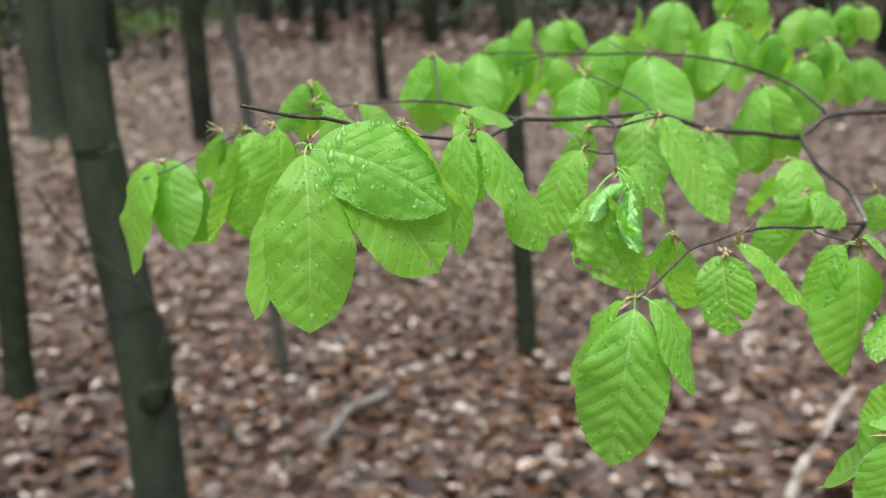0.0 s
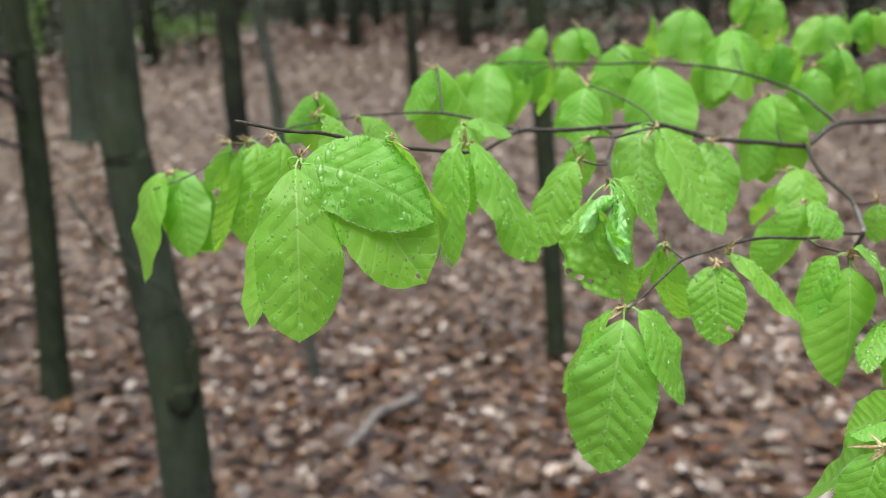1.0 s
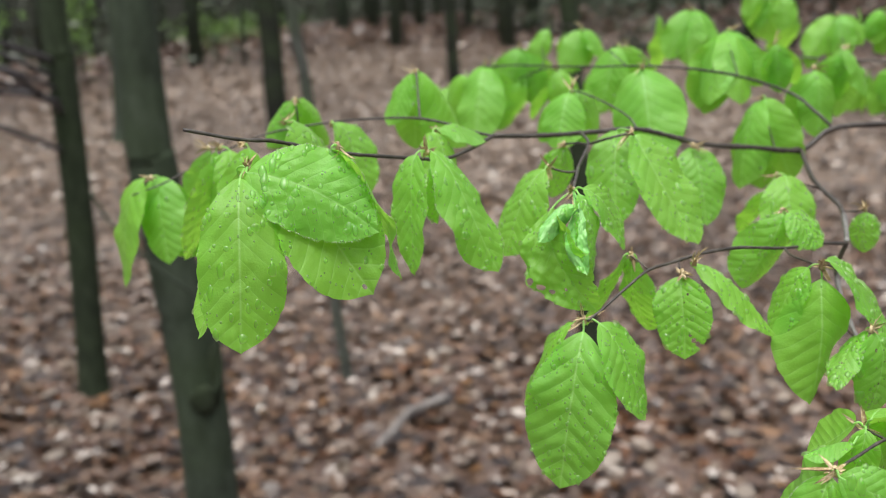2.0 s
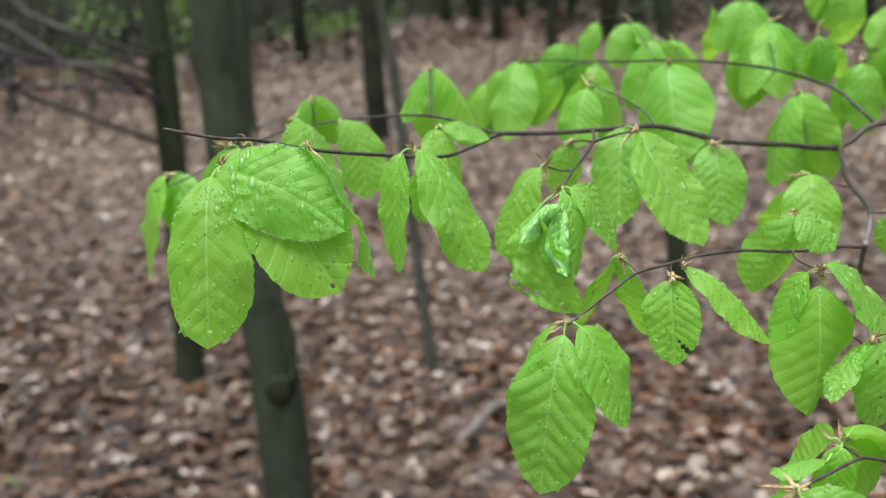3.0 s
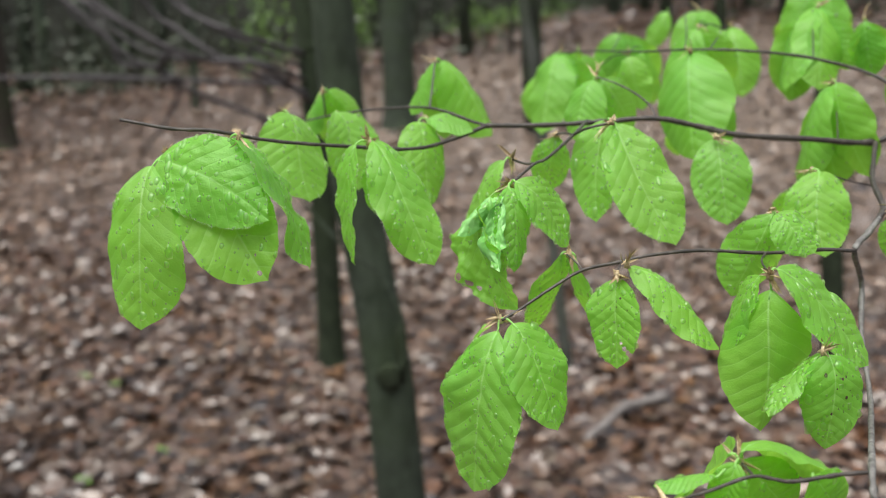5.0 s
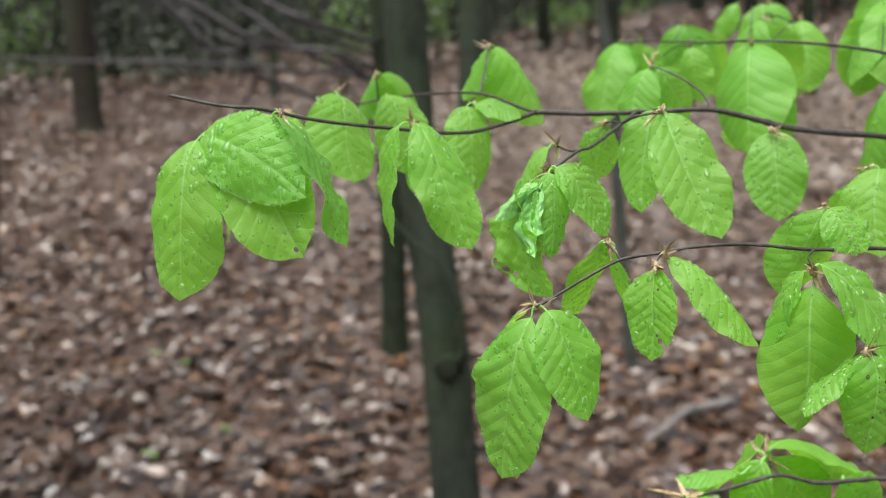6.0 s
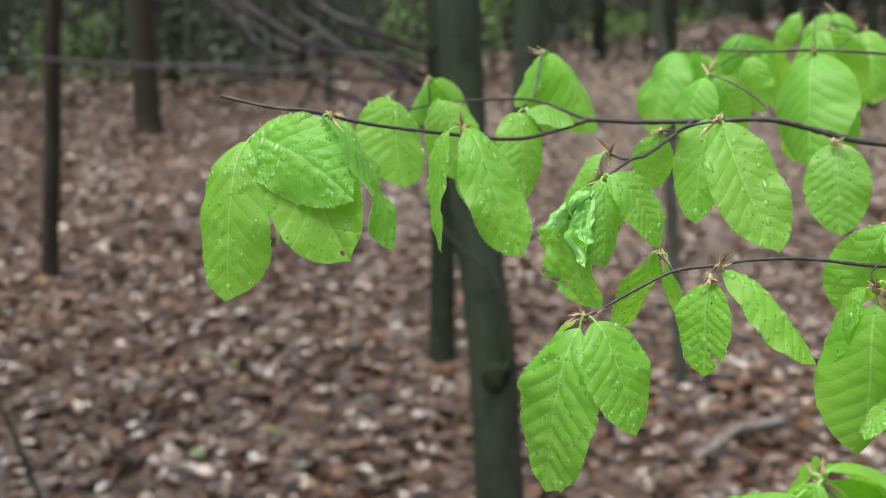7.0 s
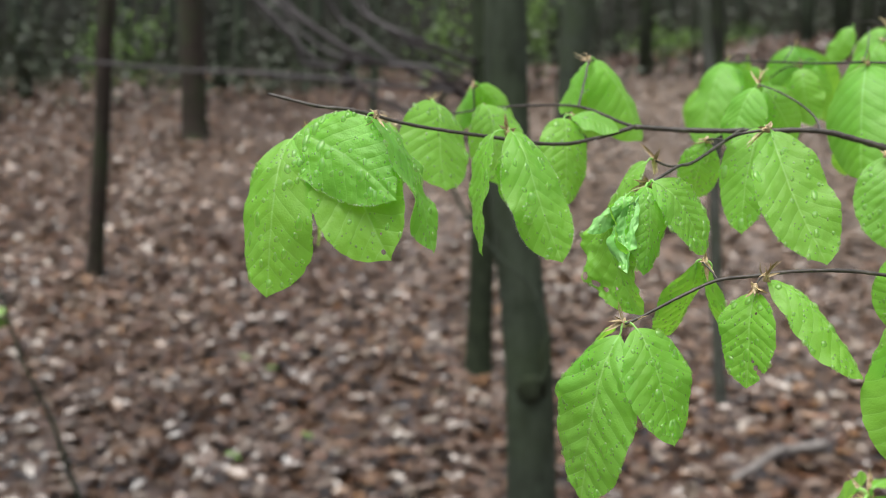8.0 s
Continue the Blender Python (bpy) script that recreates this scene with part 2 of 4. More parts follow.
# ---- ground ----
def ground_height(x, y):
    far = math.hypot(x, y)
    bearing = math.atan2(x, max(y, 0.5))
    side = 0.5 + 0.5 * math.tanh((bearing + 0.12) * 5)
    rise = (0.012 + 0.066 * side) * max(0.0, min(far, 34.0) - 6.0) * (0.5 + 0.5 * math.tanh((y + 4) / 8))
    small = 0.035 * noise.noise((x * 0.8, y * 0.8, 0)) + 0.012 * noise.noise((x * 3.1, y * 3.1, 5))
    big = 0.35 * noise.noise((x * 0.06, y * 0.06, 9)) * min(1.0, max(0.0, far - 6) / 12)
    return rise + small + big


def make_ground():
    radii = [0.0] + [0.25 * 1.062 ** i for i in range(112)] + [400.0, 1200.0, 4000.0]
    spokes = 140
    verts, faces = [Vector((0, 0, ground_height(0, 0)))], []
    for r in radii[1:]:
        for k in range(spokes):
            w = 2 * math.pi * k / spokes
            x, y = r * math.cos(w), r * math.sin(w)
            verts.append(Vector((x, y, ground_height(x, y))))
    for k in range(spokes):
        faces.append((0, 1 + k, 1 + (k + 1) % spokes))
    for i in range(len(radii) - 2):
        a, b = 1 + i * spokes, 1 + (i + 1) * spokes
        for k in range(spokes):
            k2 = (k + 1) % spokes
            faces.append((a + k, b + k, b + k2, a + k2))
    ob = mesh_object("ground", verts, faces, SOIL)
    tagged(ob, "woodland floor of brown leaf mould, rising gently", "ground", kind="structure")


make_ground()


def make_litter():
    """Curled dead leaves lying over each other, thickest near the walk."""
    rng = np.random.default_rng(4)
    verts, faces = [], []
    outline = [(-0.5, 0.0), (-0.2, 0.27), (0.2, 0.25), (0.5, 0.0), (0.2, -0.27), (-0.2, -0.25)]
    zones = [(0.9, 6.0, 470, 0.064, -60, 60), (6.0, 11.0, 190, 0.085, -56, 56), (11.0, 20.0, 130, 0.10, -48, 48), (20.0, 36.0, 50, 0.18, -46, 46),
             (0.0, 0.9, 460, 0.056, -180, 180), (0.9, 6.0, 240, 0.06, 60, 300), (6.0, 12.0, 60, 0.09, 56, 304), (12.0, 20.0, 16, 0.14, 48, 312)]
    for near, far, density, size, lo, hi in zones:
        count = int(density * math.pi * (far ** 2 - near ** 2) * (hi - lo) / 360)
        rad = np.sqrt(rng.uniform(near ** 2, far ** 2, count))
        ang = np.radians(rng.uniform(lo, hi, count))
        for r, w in zip(rad, ang):
            x, y = r * math.sin(w), r * math.cos(w)
            tilt = 0.24 if r < 7 else 0.22
            spin, tip, roll = rng.uniform(0, 6.283), rng.normal(0, tilt), rng.normal(0, tilt)
            s = size * rng.uniform(0.65, 1.4)
            z = ground_height(x, y) + rng.uniform(0.004, 0.034) + (0.0 if r < 7 else 0.03)
            curl = rng.uniform(-0.1, 0.45) * s * (1.0 if r < 7 else 0.7)
            m = Matrix.Translation((x, y, z)) @ Euler((roll, tip, spin)).to_matrix().to_4x4()
            base = len(verts)
            for u, v in outline:
                verts.append(m @ Vector((u * s, v * s * 1.15, curl * (abs(v) * 2.2 + u * u * 1.2))))
            verts.append(m @ Vector((-0.12 * s, 0, 0)))
            verts.append(m @ Vector((0.15 * s, 0, 0)))
            a, c = base + 6, base + 7
            for f in ((0, 1, 6), (1, 2, 7, 6), (2, 3, 7), (3, 4, 7), (4, 5, 6, 7), (5, 0, 6)):
                faces.append(tuple(base + k for k in f)[::-1])
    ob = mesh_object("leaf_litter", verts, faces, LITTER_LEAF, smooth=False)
    tagged(ob, "deep litter of curled copper and grey dead beech leaves", "leaf litter", kind="stuff")


make_litter()


# ---- trees ----
def tree(points, r_low, r_high, bark, label, limbs=(), flare=1.5, top=7.0, sides=20, lumps=()):
    """A trunk through the points, from its foot up; it goes on upwards to top."""
    pts = [Vector(p) for p in points]
    foot = pts[0]
    foot.z = ground_height(foot.x, foot.y) - 0.05
    lean = (pts[-1] - pts[0]).normalized()
    end = pts[-1] + lean * ((top - pts[-1].z) / max(lean.z, 0.3))
    mid = pts[-1].lerp(end, 0.4) + Vector((random.uniform(-0.1, 0.1), random.uniform(-0.1, 0.1), 0))
    line = smooth_line([*pts, mid, end], 12)
    root = new("tree")
    root.location = foot
    tagged(root, label, "tree")
    total = sum((b - a).length for a, b in zip(line, line[1:]))

    def radius(t):
        h = t * total
        r = r_low + (r_high - r_low) * min(1.0, t)
        r *= 1 + (flare - 1) * math.exp(-h / (r_low * 2.5))
        for at, much, wide in lumps:
            r *= 1 + much * math.exp(-((h - at) / wide) ** 2)
        return r

    v, f = tube([p - foot for p in line], radius, sides, 0.05, 2.2)
    mesh_object("trunk", v, f, bark, root)
    limbs = list(limbs)
    for k in range(5):
        a, h = random.uniform(0, 6.283), random.uniform(0.42, 0.9)
        p = line[int(h * (len(line) - 1))]
        if p.z < 2.6:
            continue
        out = Vector((math.cos(a), math.sin(a), 0.7)) * random.uniform(0.5, 1.2) * (0.5 + r_low * 6)
        limbs.append(([p, p + out * 0.5 + Vector((0, 0, 0.05)), p + out], max(r_high * 0.4, 0.012), 0.005))
    for pts, r0, r1 in limbs:
        v, f = tube([p - foot for p in smooth_line(pts, 6)], lambda t: r0 + (r1 - r0) * t, 7, 0.2, 20)
        mesh_object("limb", v, f, bark if r0 > 0.02 or r0 < 0.003 else BARE_TWIG, root)
    return root


near_tree = tree([(-0.262, 1.80, 0.0), (-0.278, 1.79, 0.384), (-0.283, 1.78, 0.616), (-0.298, 1.78, 0.789), (-0.33, 1.78, 1.091), (-0.344, 1.78, 1.413)],
     0.056, 0.036, BARK, "slim grey-green beech trunk with a dark knot, in leaf litter",
     [([(-0.433, 1.70, 1.076), (-0.395, 1.70, 1.004), (-0.328, 1.70, 0.927), (-0.27, 1.71, 0.87), (-0.241, 1.715, 0.80), (-0.234, 1.72, 0.74), (-0.245, 1.73, 0.68), (-0.275, 1.73, 0.655)], 0.0025, 0.0055)],
     lumps=((0.70, 0.10, 0.06),), sides=32)


def bark_lump(parent, place, wide, deep, tall, name, label):
    """A swollen scar on a trunk: a rough lump, half sunk in the bark."""
    verts, faces, rings, seg = [], [], 9, 14
    c = Vector(place) - Vector(parent.location)
    for i in range(rings + 1):
        h = -math.pi / 2 + math.pi * i / rings
        for k in range(seg):
            w = 2 * math.pi * k / seg
            q = Vector((math.cos(w) * math.cos(h) * wide, math.sin(w) * math.cos(h) * deep, math.sin(h) * tall))
            verts.append(c + q * (1 + 0.35 * noise.noise(q * 60)))
    for i in range(rings):
        for k in range(seg):
            k2 = (k + 1) % seg
            faces.append((i * seg + k, i * seg + k2, (i + 1) * seg + k2, (i + 1) * seg + k))
    return mesh_object(name, verts, faces, DARK_BARK, parent, label)


bark_lump(near_tree, (-0.272, 1.728, 0.655), 0.026, 0.010, 0.030, "knot", "dark rough knot")
bark_lump(near_tree, (-0.248, 1.742, 0.705), 0.011, 0.013, 0.060, "bark_ridge", "dark bark ridge above the knot")
tree([(-0.88, 3.53, 0.0), (-0.855, 3.53, 0.661), (-0.856, 3.53, 1.291), (-0.863, 3.53, 1.489)],
     0.054, 0.042, MOSSY_BARK, "young green-stained tree with low bare grey branches",
     [([(-0.86, 3.5, 1.10), (-0.912, 3.3, 1.176), (-1.258, 3.3, 1.21), (-1.706, 3.3, 1.248), (-2.177, 3.3, 1.256)], 0.012, 0.005),
      ([(-0.86, 3.5, 1.13), (-1.062, 3.2, 1.267), (-1.24, 3.2, 1.393), (-1.338, 3.2, 1.475), (-1.45, 3.1, 1.75)], 0.012, 0.006),
      ([(-1.25, 3.2, 1.22), (-1.423, 3.2, 1.302), (-1.522, 3.2, 1.386), (-1.64, 3.2, 1.491), (-1.8, 3.2, 1.8)], 0.008, 0.004),
      ([(-0.87, 3.5, 1.18), (-1.004, 3.3, 1.268), (-1.275, 3.3, 1.289), (-1.461, 3.3, 1.354), (-1.646, 3.3, 1.526)], 0.010, 0.005),
      ([(-0.87, 3.5, 1.22), (-1.136, 3.3, 1.392), (-1.269, 3.3, 1.517), (-1.4, 3.3, 1.9)], 0.009, 0.005),
      ([(-0.87, 3.48, 1.12), (-0.93, 3.1, 1.26), (-1.09, 3.1, 1.28), (-1.23, 3.1, 1.32), (-1.36, 3.1, 1.40), (-1.48, 3.1, 1.48), (-1.62, 3.1, 1.60)], 0.011, 0.007),
      ([(-1.24, 3.1, 1.31), (-1.34, 3.2, 1.27), (-1.47, 3.2, 1.29), (-1.49, 3.2, 1.36), (-1.56, 3.2, 1.44), (-1.70, 3.2, 1.56)], 0.010, 0.008),
      ([(-0.87, 3.5, 1.28), (-1.0, 3.1, 1.37), (-1.11, 3.1, 1.42), (-1.19, 3.1, 1.47), (-1.3, 3.1, 1.62)], 0.011, 0.006),
      ([(-1.09, 3.1, 1.28), (-1.19, 3.0, 1.33), (-1.32, 3.0, 1.41), (-1.44, 3.0, 1.51), (-1.55, 3.0, 1.66)], 0.008, 0.005),
      ([(-0.87, 3.5, 0.96), (-1.02, 3.4, 1.05), (-1.25, 3.35, 1.16), (-1.37, 3.3, 1.22), (-1.56, 3.3, 1.23), (-1.81, 3.3, 1.25), (-2.07, 3.3, 1.26), (-2.6, 3.3, 1.30)], 0.011, 0.006),
      ([(-1.3, 3.3, 1.18), (-1.36, 3.3, 1.08), (-1.45, 3.3, 0.98), (-1.52, 3.3, 0.86)], 0.006, 0.003)])
tree([(0.109, 3.45, 0.0), (0.072, 3.45, 0.309), (0.007, 3.45, 1.148), (-0.033, 3.45, 1.444)],
     0.024, 0.018, GREY_BARK, "thin grey leaning sapling stem in dead leaves", top=4.5, sides=12)
tree([(1.112, 3.45, 0.0), (1.076, 3.45, 0.554), (1.032, 3.45, 1.121), (1.008, 3.45, 1.44)],
     0.042, 0.034, MOSSY_BARK, "dark slender trunk in dead leaves", top=6)
tree([(-3.59, 4.54, 0.0), (-3.448, 4.54, 0.829), (-3.332, 4.54, 1.628)],
     0.05, 0.040, BROWN_BARK, "dark brown slender trunk leaning a little", top=6)
tree([(-0.12, 9.8, 0.084), (-0.15, 9.8, 0.9), (-0.165, 9.8, 1.6)],
     0.118, 0.10, DARK_BARK, "dark wet mature trunk", top=11, flare=1.15)
tree([(-1.79, 11.0, 0.113), (-1.764, 11.0, 0.934), (-1.74, 11.0, 1.713)],
     0.20, 0.17, BARK, "thick grey-green beech trunk", top=11)
tree([(-6.08, 15.3, 0.0), (-6.03, 15.3, 0.8), (-5.93, 15.3, 1.9)],
     0.065, 0.05, BARK, "thin green-stained trunk further off in dead leaves", top=7, sides=12)
tree([(-7.16, 11.3, 0.0), (-7.13, 11.3, 1.09), (-7.1, 11.3, 2.05)],
     0.178, 0.152, BROWN_BARK, "brown mature trunk beyond bare branches", top=11)
tree([(2.198, 12.0, 0.363), (2.157, 12.0, 1.022), (2.126, 12.0, 1.733)],
     0.085, 0.07, DARK_BARK, "slender dark trunk further off", top=8)


def far_woods():
    """The wood all round: trunks too many and too far to count, and a dark understorey."""
    rng = random.Random(11)
    verts, faces = [], []
    for _ in range(330):
        w, r = rng.uniform(0, 2 * math.pi), rng.uniform(17, 46)
        x, y = r * math.sin(w), r * math.cos(w)
        thick = rng.choice((0.05, 0.08, 0.12, 0.16, 0.2))
        z = ground_height(x, y) - 0.1
        tall = rng.uniform(7, 13)
        lean = Vector((rng.gauss(0, 0.05), rng.gauss(0, 0.05), 1))
        line = [Vector((x, y, z)) + lean * tall * i / 4 for i in range(5)]
        v, f = tube(line, lambda t: thick * (1 - 0.5 * t), 7, 0.15, 1.0)
        if abs((w + math.pi) % (2 * math.pi) - math.pi) < radians(48) and r < 30:
            foot = line[0]
            root = tagged(new("tree"), "dim trunk deep in the surrounding wood", "tree", group="distant trees")
            root.location = foot
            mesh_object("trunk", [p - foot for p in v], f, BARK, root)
            continue
        base = len(verts)
        verts += v
        faces += [tuple(base + k for k in q) for q in f]
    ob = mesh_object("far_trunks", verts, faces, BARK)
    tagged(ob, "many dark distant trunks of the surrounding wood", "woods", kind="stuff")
    verts, faces = [], []
    for _ in range(420):
        w, r = rng.uniform(0, 2 * math.pi), rng.uniform(19, 48)
        x, y = r * math.sin(w), r * math.cos(w)
        z = ground_height(x, y)
        wide, tall = rng.uniform(0.8, 2.6), rng.uniform(0.5, 3.5)
        for _ in range(150):
            c = Vector((x + rng.gauss(0, wide * 0.5), y + rng.gauss(0, wide * 0.5), z + abs(rng.gauss(0.35, 0.35)) * tall))
            s = rng.uniform(0.05, 0.13)
            a = Vector((rng.gauss(0, 1), rng.gauss(0, 1), rng.gauss(0, 0.5))).normalized() * s
            b = a.cross(Vector((rng.gauss(0, 1), rng.gauss(0, 1), rng.gauss(0, 1)))).normalized() * s * 0.6
            base = len(verts)
            verts += [c - a, c + b, c + a, c - b]
            faces.append((base, base + 1, base + 2, base + 3))
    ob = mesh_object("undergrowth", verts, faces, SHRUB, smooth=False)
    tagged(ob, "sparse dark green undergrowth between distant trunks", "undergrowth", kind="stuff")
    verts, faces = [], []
    # plain wall; its unseen height blocks low sky light, least ahead to the right
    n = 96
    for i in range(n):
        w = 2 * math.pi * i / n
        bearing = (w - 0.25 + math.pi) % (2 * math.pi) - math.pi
        sky_block = 0.5 + 0.5 * math.tanh((abs(bearing) - 0.75) * 5)
        for z in (-3.0, 9.0 + 9 * sky_block + 3 * noise.noise((i * 0.7, 0, 0))):
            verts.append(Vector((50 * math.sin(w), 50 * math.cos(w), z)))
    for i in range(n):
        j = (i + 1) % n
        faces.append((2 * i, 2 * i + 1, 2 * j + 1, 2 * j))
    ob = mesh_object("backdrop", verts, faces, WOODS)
    tagged(ob, "dark wall standing in for distant forest, its unseen top blocking low sky", "backdrop", kind="structure")


far_woods()


def shrub(x, y, wide, tall, count, seed):
    """A young shrub far off: thin stems and loose fresh leaves."""
    rng = random.Random(seed)
    foot = Vector((x, y, ground_height(x, y)))
    root = tagged(new("shrub"), "young shrub with fresh light green leaves", "shrub", group="young shrubs")
    root.location = foot
    stems = []
    for _ in range(6):
        tip = Vector((rng.gauss(0, wide * 0.35), rng.gauss(0, wide * 0.3), tall * rng.uniform(0.6, 1.0)))
        line = smooth_line([(0, 0, -0.05), tip * 0.5 + Vector((0, 0, tall * 0.12)), tip], 5)
        stems.append(line)
        v, f = tube(line, lambda t: 0.012 - 0.009 * t, 6)
        mesh_object("stem", v, f, DARK_BARK, root)
    verts, faces = [], []
    for _ in range(count):
        c = rng.choice(stems)[rng.randrange(3, 10)] + Vector((rng.gauss(0, wide * 0.16), rng.gauss(0, wide * 0.16), rng.gauss(0, tall * 0.1)))
        s = rng.uniform(0.03, 0.06)
        a = Vector((rng.gauss(0, 1), rng.gauss(0, 1), rng.gauss(0, 0.5))).normalized() * s
        b = a.cross(Vector((rng.gauss(0, 1), rng.gauss(0, 1), rng.gauss(0, 1)))).normalized() * s * 0.6
        base = len(verts)
        verts += [c - a, c + b + a * 0.1, c + a, c - b + a * 0.1]
        faces.append((base, base + 1, base + 2, base + 3))
    tagged(mesh_object("leaves", verts, faces, FRESH, root, "loose fresh green leaves", smooth=False), kind="stuff")


for bearing, far, wide, tall, count, seed in ((-4.4, 24, 1.7, 0.9, 620, 1), (-1.5, 26, 1.5, 0.8, 360, 2), (-11.4, 19, 0.9, 2.4, 480, 6), (-17.4, 16, 1.1, 2.4, 330, 3), (-38, 20, 1.3, 2.2, 260, 4), (-35, 20.5, 1.2, 2.3, 260, 5)):
    shrub(far * math.sin(radians(bearing)), far * math.cos(radians(bearing)), wide, tall, count, seed)


def sapling(points, r0, label, leaves):
    """A thin bare stem with a leaf or two."""
    pts = [Vector(p) for p in points]
    pts[0].z = ground_height(pts[0].x, pts[0].y) - 0.03
    root = tagged(new("sapling"), label, "sapling")
    root.location = pts[0]
    line = [p - pts[0] for p in smooth_line(pts, 6)]
    v, f = tube(line, lambda t: r0 * (1 - 0.6 * t), 8, 0.15, 40)
    mesh_object("stem", v, f, DARK_BARK, root)
    rng = random.Random(5)
    for _ in range(leaves):
        c = line[rng.randrange(len(line) // 2, len(line))]
        a = Vector((rng.gauss(0, 1), rng.gauss(0, 1), -0.8)).normalized() * 0.05
        s = a.cross(Vector((0, 1, 0.3))).normalized() * 0.014
        v = [c, c + a * 0.3 + s, c + a * 0.7 + s * 0.8, c + a, c + a * 0.7 - s * 0.8, c + a * 0.3 - s]
        mesh_object("leaf", v, [(0, 1, 5), (1, 2, 4, 5), (2, 3, 4)], FRESH, root)


sapling([(-1.60, 2.0, 0.0), (-1.683, 2.0, 0.213), (-1.71, 2.0, 0.313), (-1.789, 2.0, 0.473), (-1.842, 2.0, 0.667), (-1.93, 2.0, 0.95)], 0.008, "thin dark leaning sapling stem with few leaves", 4)


def ground_stick(name, pts, r0, r1, mat, label):
    line = smooth_line([(x, y, ground_height(x, y) + z) for x, y, z in pts], 6)
    foot = line[0].copy()
    v, f = tube([p - foot for p in line], lambda t: r0 + (r1 - r0) * t, 9, 0.35, 25)
    ob = mesh_object(name, v, f, mat, None, label)
    ob.location = foot
    tagged(ob, label, "stick")


ground_stick("fallen_stick", [(0.145, 2.745, 0.036), (0.205, 2.835, 0.044), (0.287, 2.99, 0.050), (0.347, 3.03, 0.046), (0.438, 3.09, 0.040)], 0.013, 0.018, DEAD_WOOD, "bleached grey fallen stick lying on dead leaves")
ground_stick("fallen_branch", [(1.42, 2.09, 0.0), (1.55, 2.22, 0.022), (1.72, 2.36, 0.006), (1.86, 2.48, 0.026), (2.12, 2.70, 0.012)], 0.019, 0.014, PALE_WOOD, "pale barkless fallen branch lying on dead leaves")


def seedling(x, y, size, seed):
    """A beech seedling just up: a thin stem and a few small leaves."""
    rng = random.Random(seed)
    root = tagged(new("seedling"), "tiny green seedling growing through dead leaves", "seedling", group="seedlings")
    root.location = (x, y, ground_height(x, y))
    v, f = tube(smooth_line([(0, 0, -0.01), (0.002, 0, size * 0.6), (0.004, 0.002, size)], 4), lambda t: 0.0015 - 0.0005 * t, 6)
    mesh_object("stem", v, f, FRESH, root)
    for k in range(4):
        w = k * 1.57 + rng.uniform(-0.4, 0.4)
        d = Vector((math.cos(w), math.sin(w), rng.uniform(0.0, 0.4))).normalized()
        s = d.cross(Vector((0, 0, 1))).normalized()
        c, n = Vector((0.003, 0.001, size * (0.8 + 0.07 * k))), d.cross(s)
        long = rng.uniform(0.02, 0.034)
        verts, faces = [], []
        for i in range(6):
            t = i / 5
            wide = 0.3 * long * math.sin(math.pi * (0.06 + 0.9 * t)) ** 0.8
            q = c + d * long * t - Vector((0, 0, long * 0.35 * t * t))
            verts += [q - s * wide + n * wide * 0.3, q, q + s * wide + n * wide * 0.3]
        for i in range(5):
            a = 3 * i
            faces += [(a, a + 1, a + 4, a + 3), (a + 1, a + 2, a + 5, a + 4)]
        mesh_object("leaf", verts, faces, FRESH, root)


for x, y, size, seed in ((-1.86, 3.32, 0.05, 1), (-1.69, 3.24, 0.045, 2), (-1.25, 2.67, 0.05, 3), (-1.40, 2.44, 0.06, 4)):
    seedling(x, y, size, seed)


# ---- the beech branch ----
branch = tagged(new("beech_branch"), "beech branch with fresh pale green leaves, wet with rain", "branch")
branch.location = (0.30, 0.60, 1.256)
ORIGIN = Vector(branch.location)


def twig(points, r0, r1, material=TWIG):
    line = [p - ORIGIN for p in smooth_line(points, 10)]
    n = len(line)
    v, f = tube(line, lambda t: 0.86 * (r0 + (r1 - r0) * t) * (1 + 0.3 * max(0, noise.noise((t * n * 0.55, r0 * 9e3, 0))) + 0.35 * max(0, noise.noise((t * n * 1.1, r0 * 4e3, 5)) - 0.25)), 10, 0.28, 500)
    return mesh_object("twig", v, f, material, branch)


def half_width(v, foot=0.56, point=0.72):
    """Outline of a beech leaf: rounded foot, broad middle, short point."""
    top = foot / (foot + point)
    tip = (1 - math.exp((v - 1) / 0.035))
    return tip * (v ** foot) * ((1 - v) ** point) / (top ** foot * (1 - top) ** point)


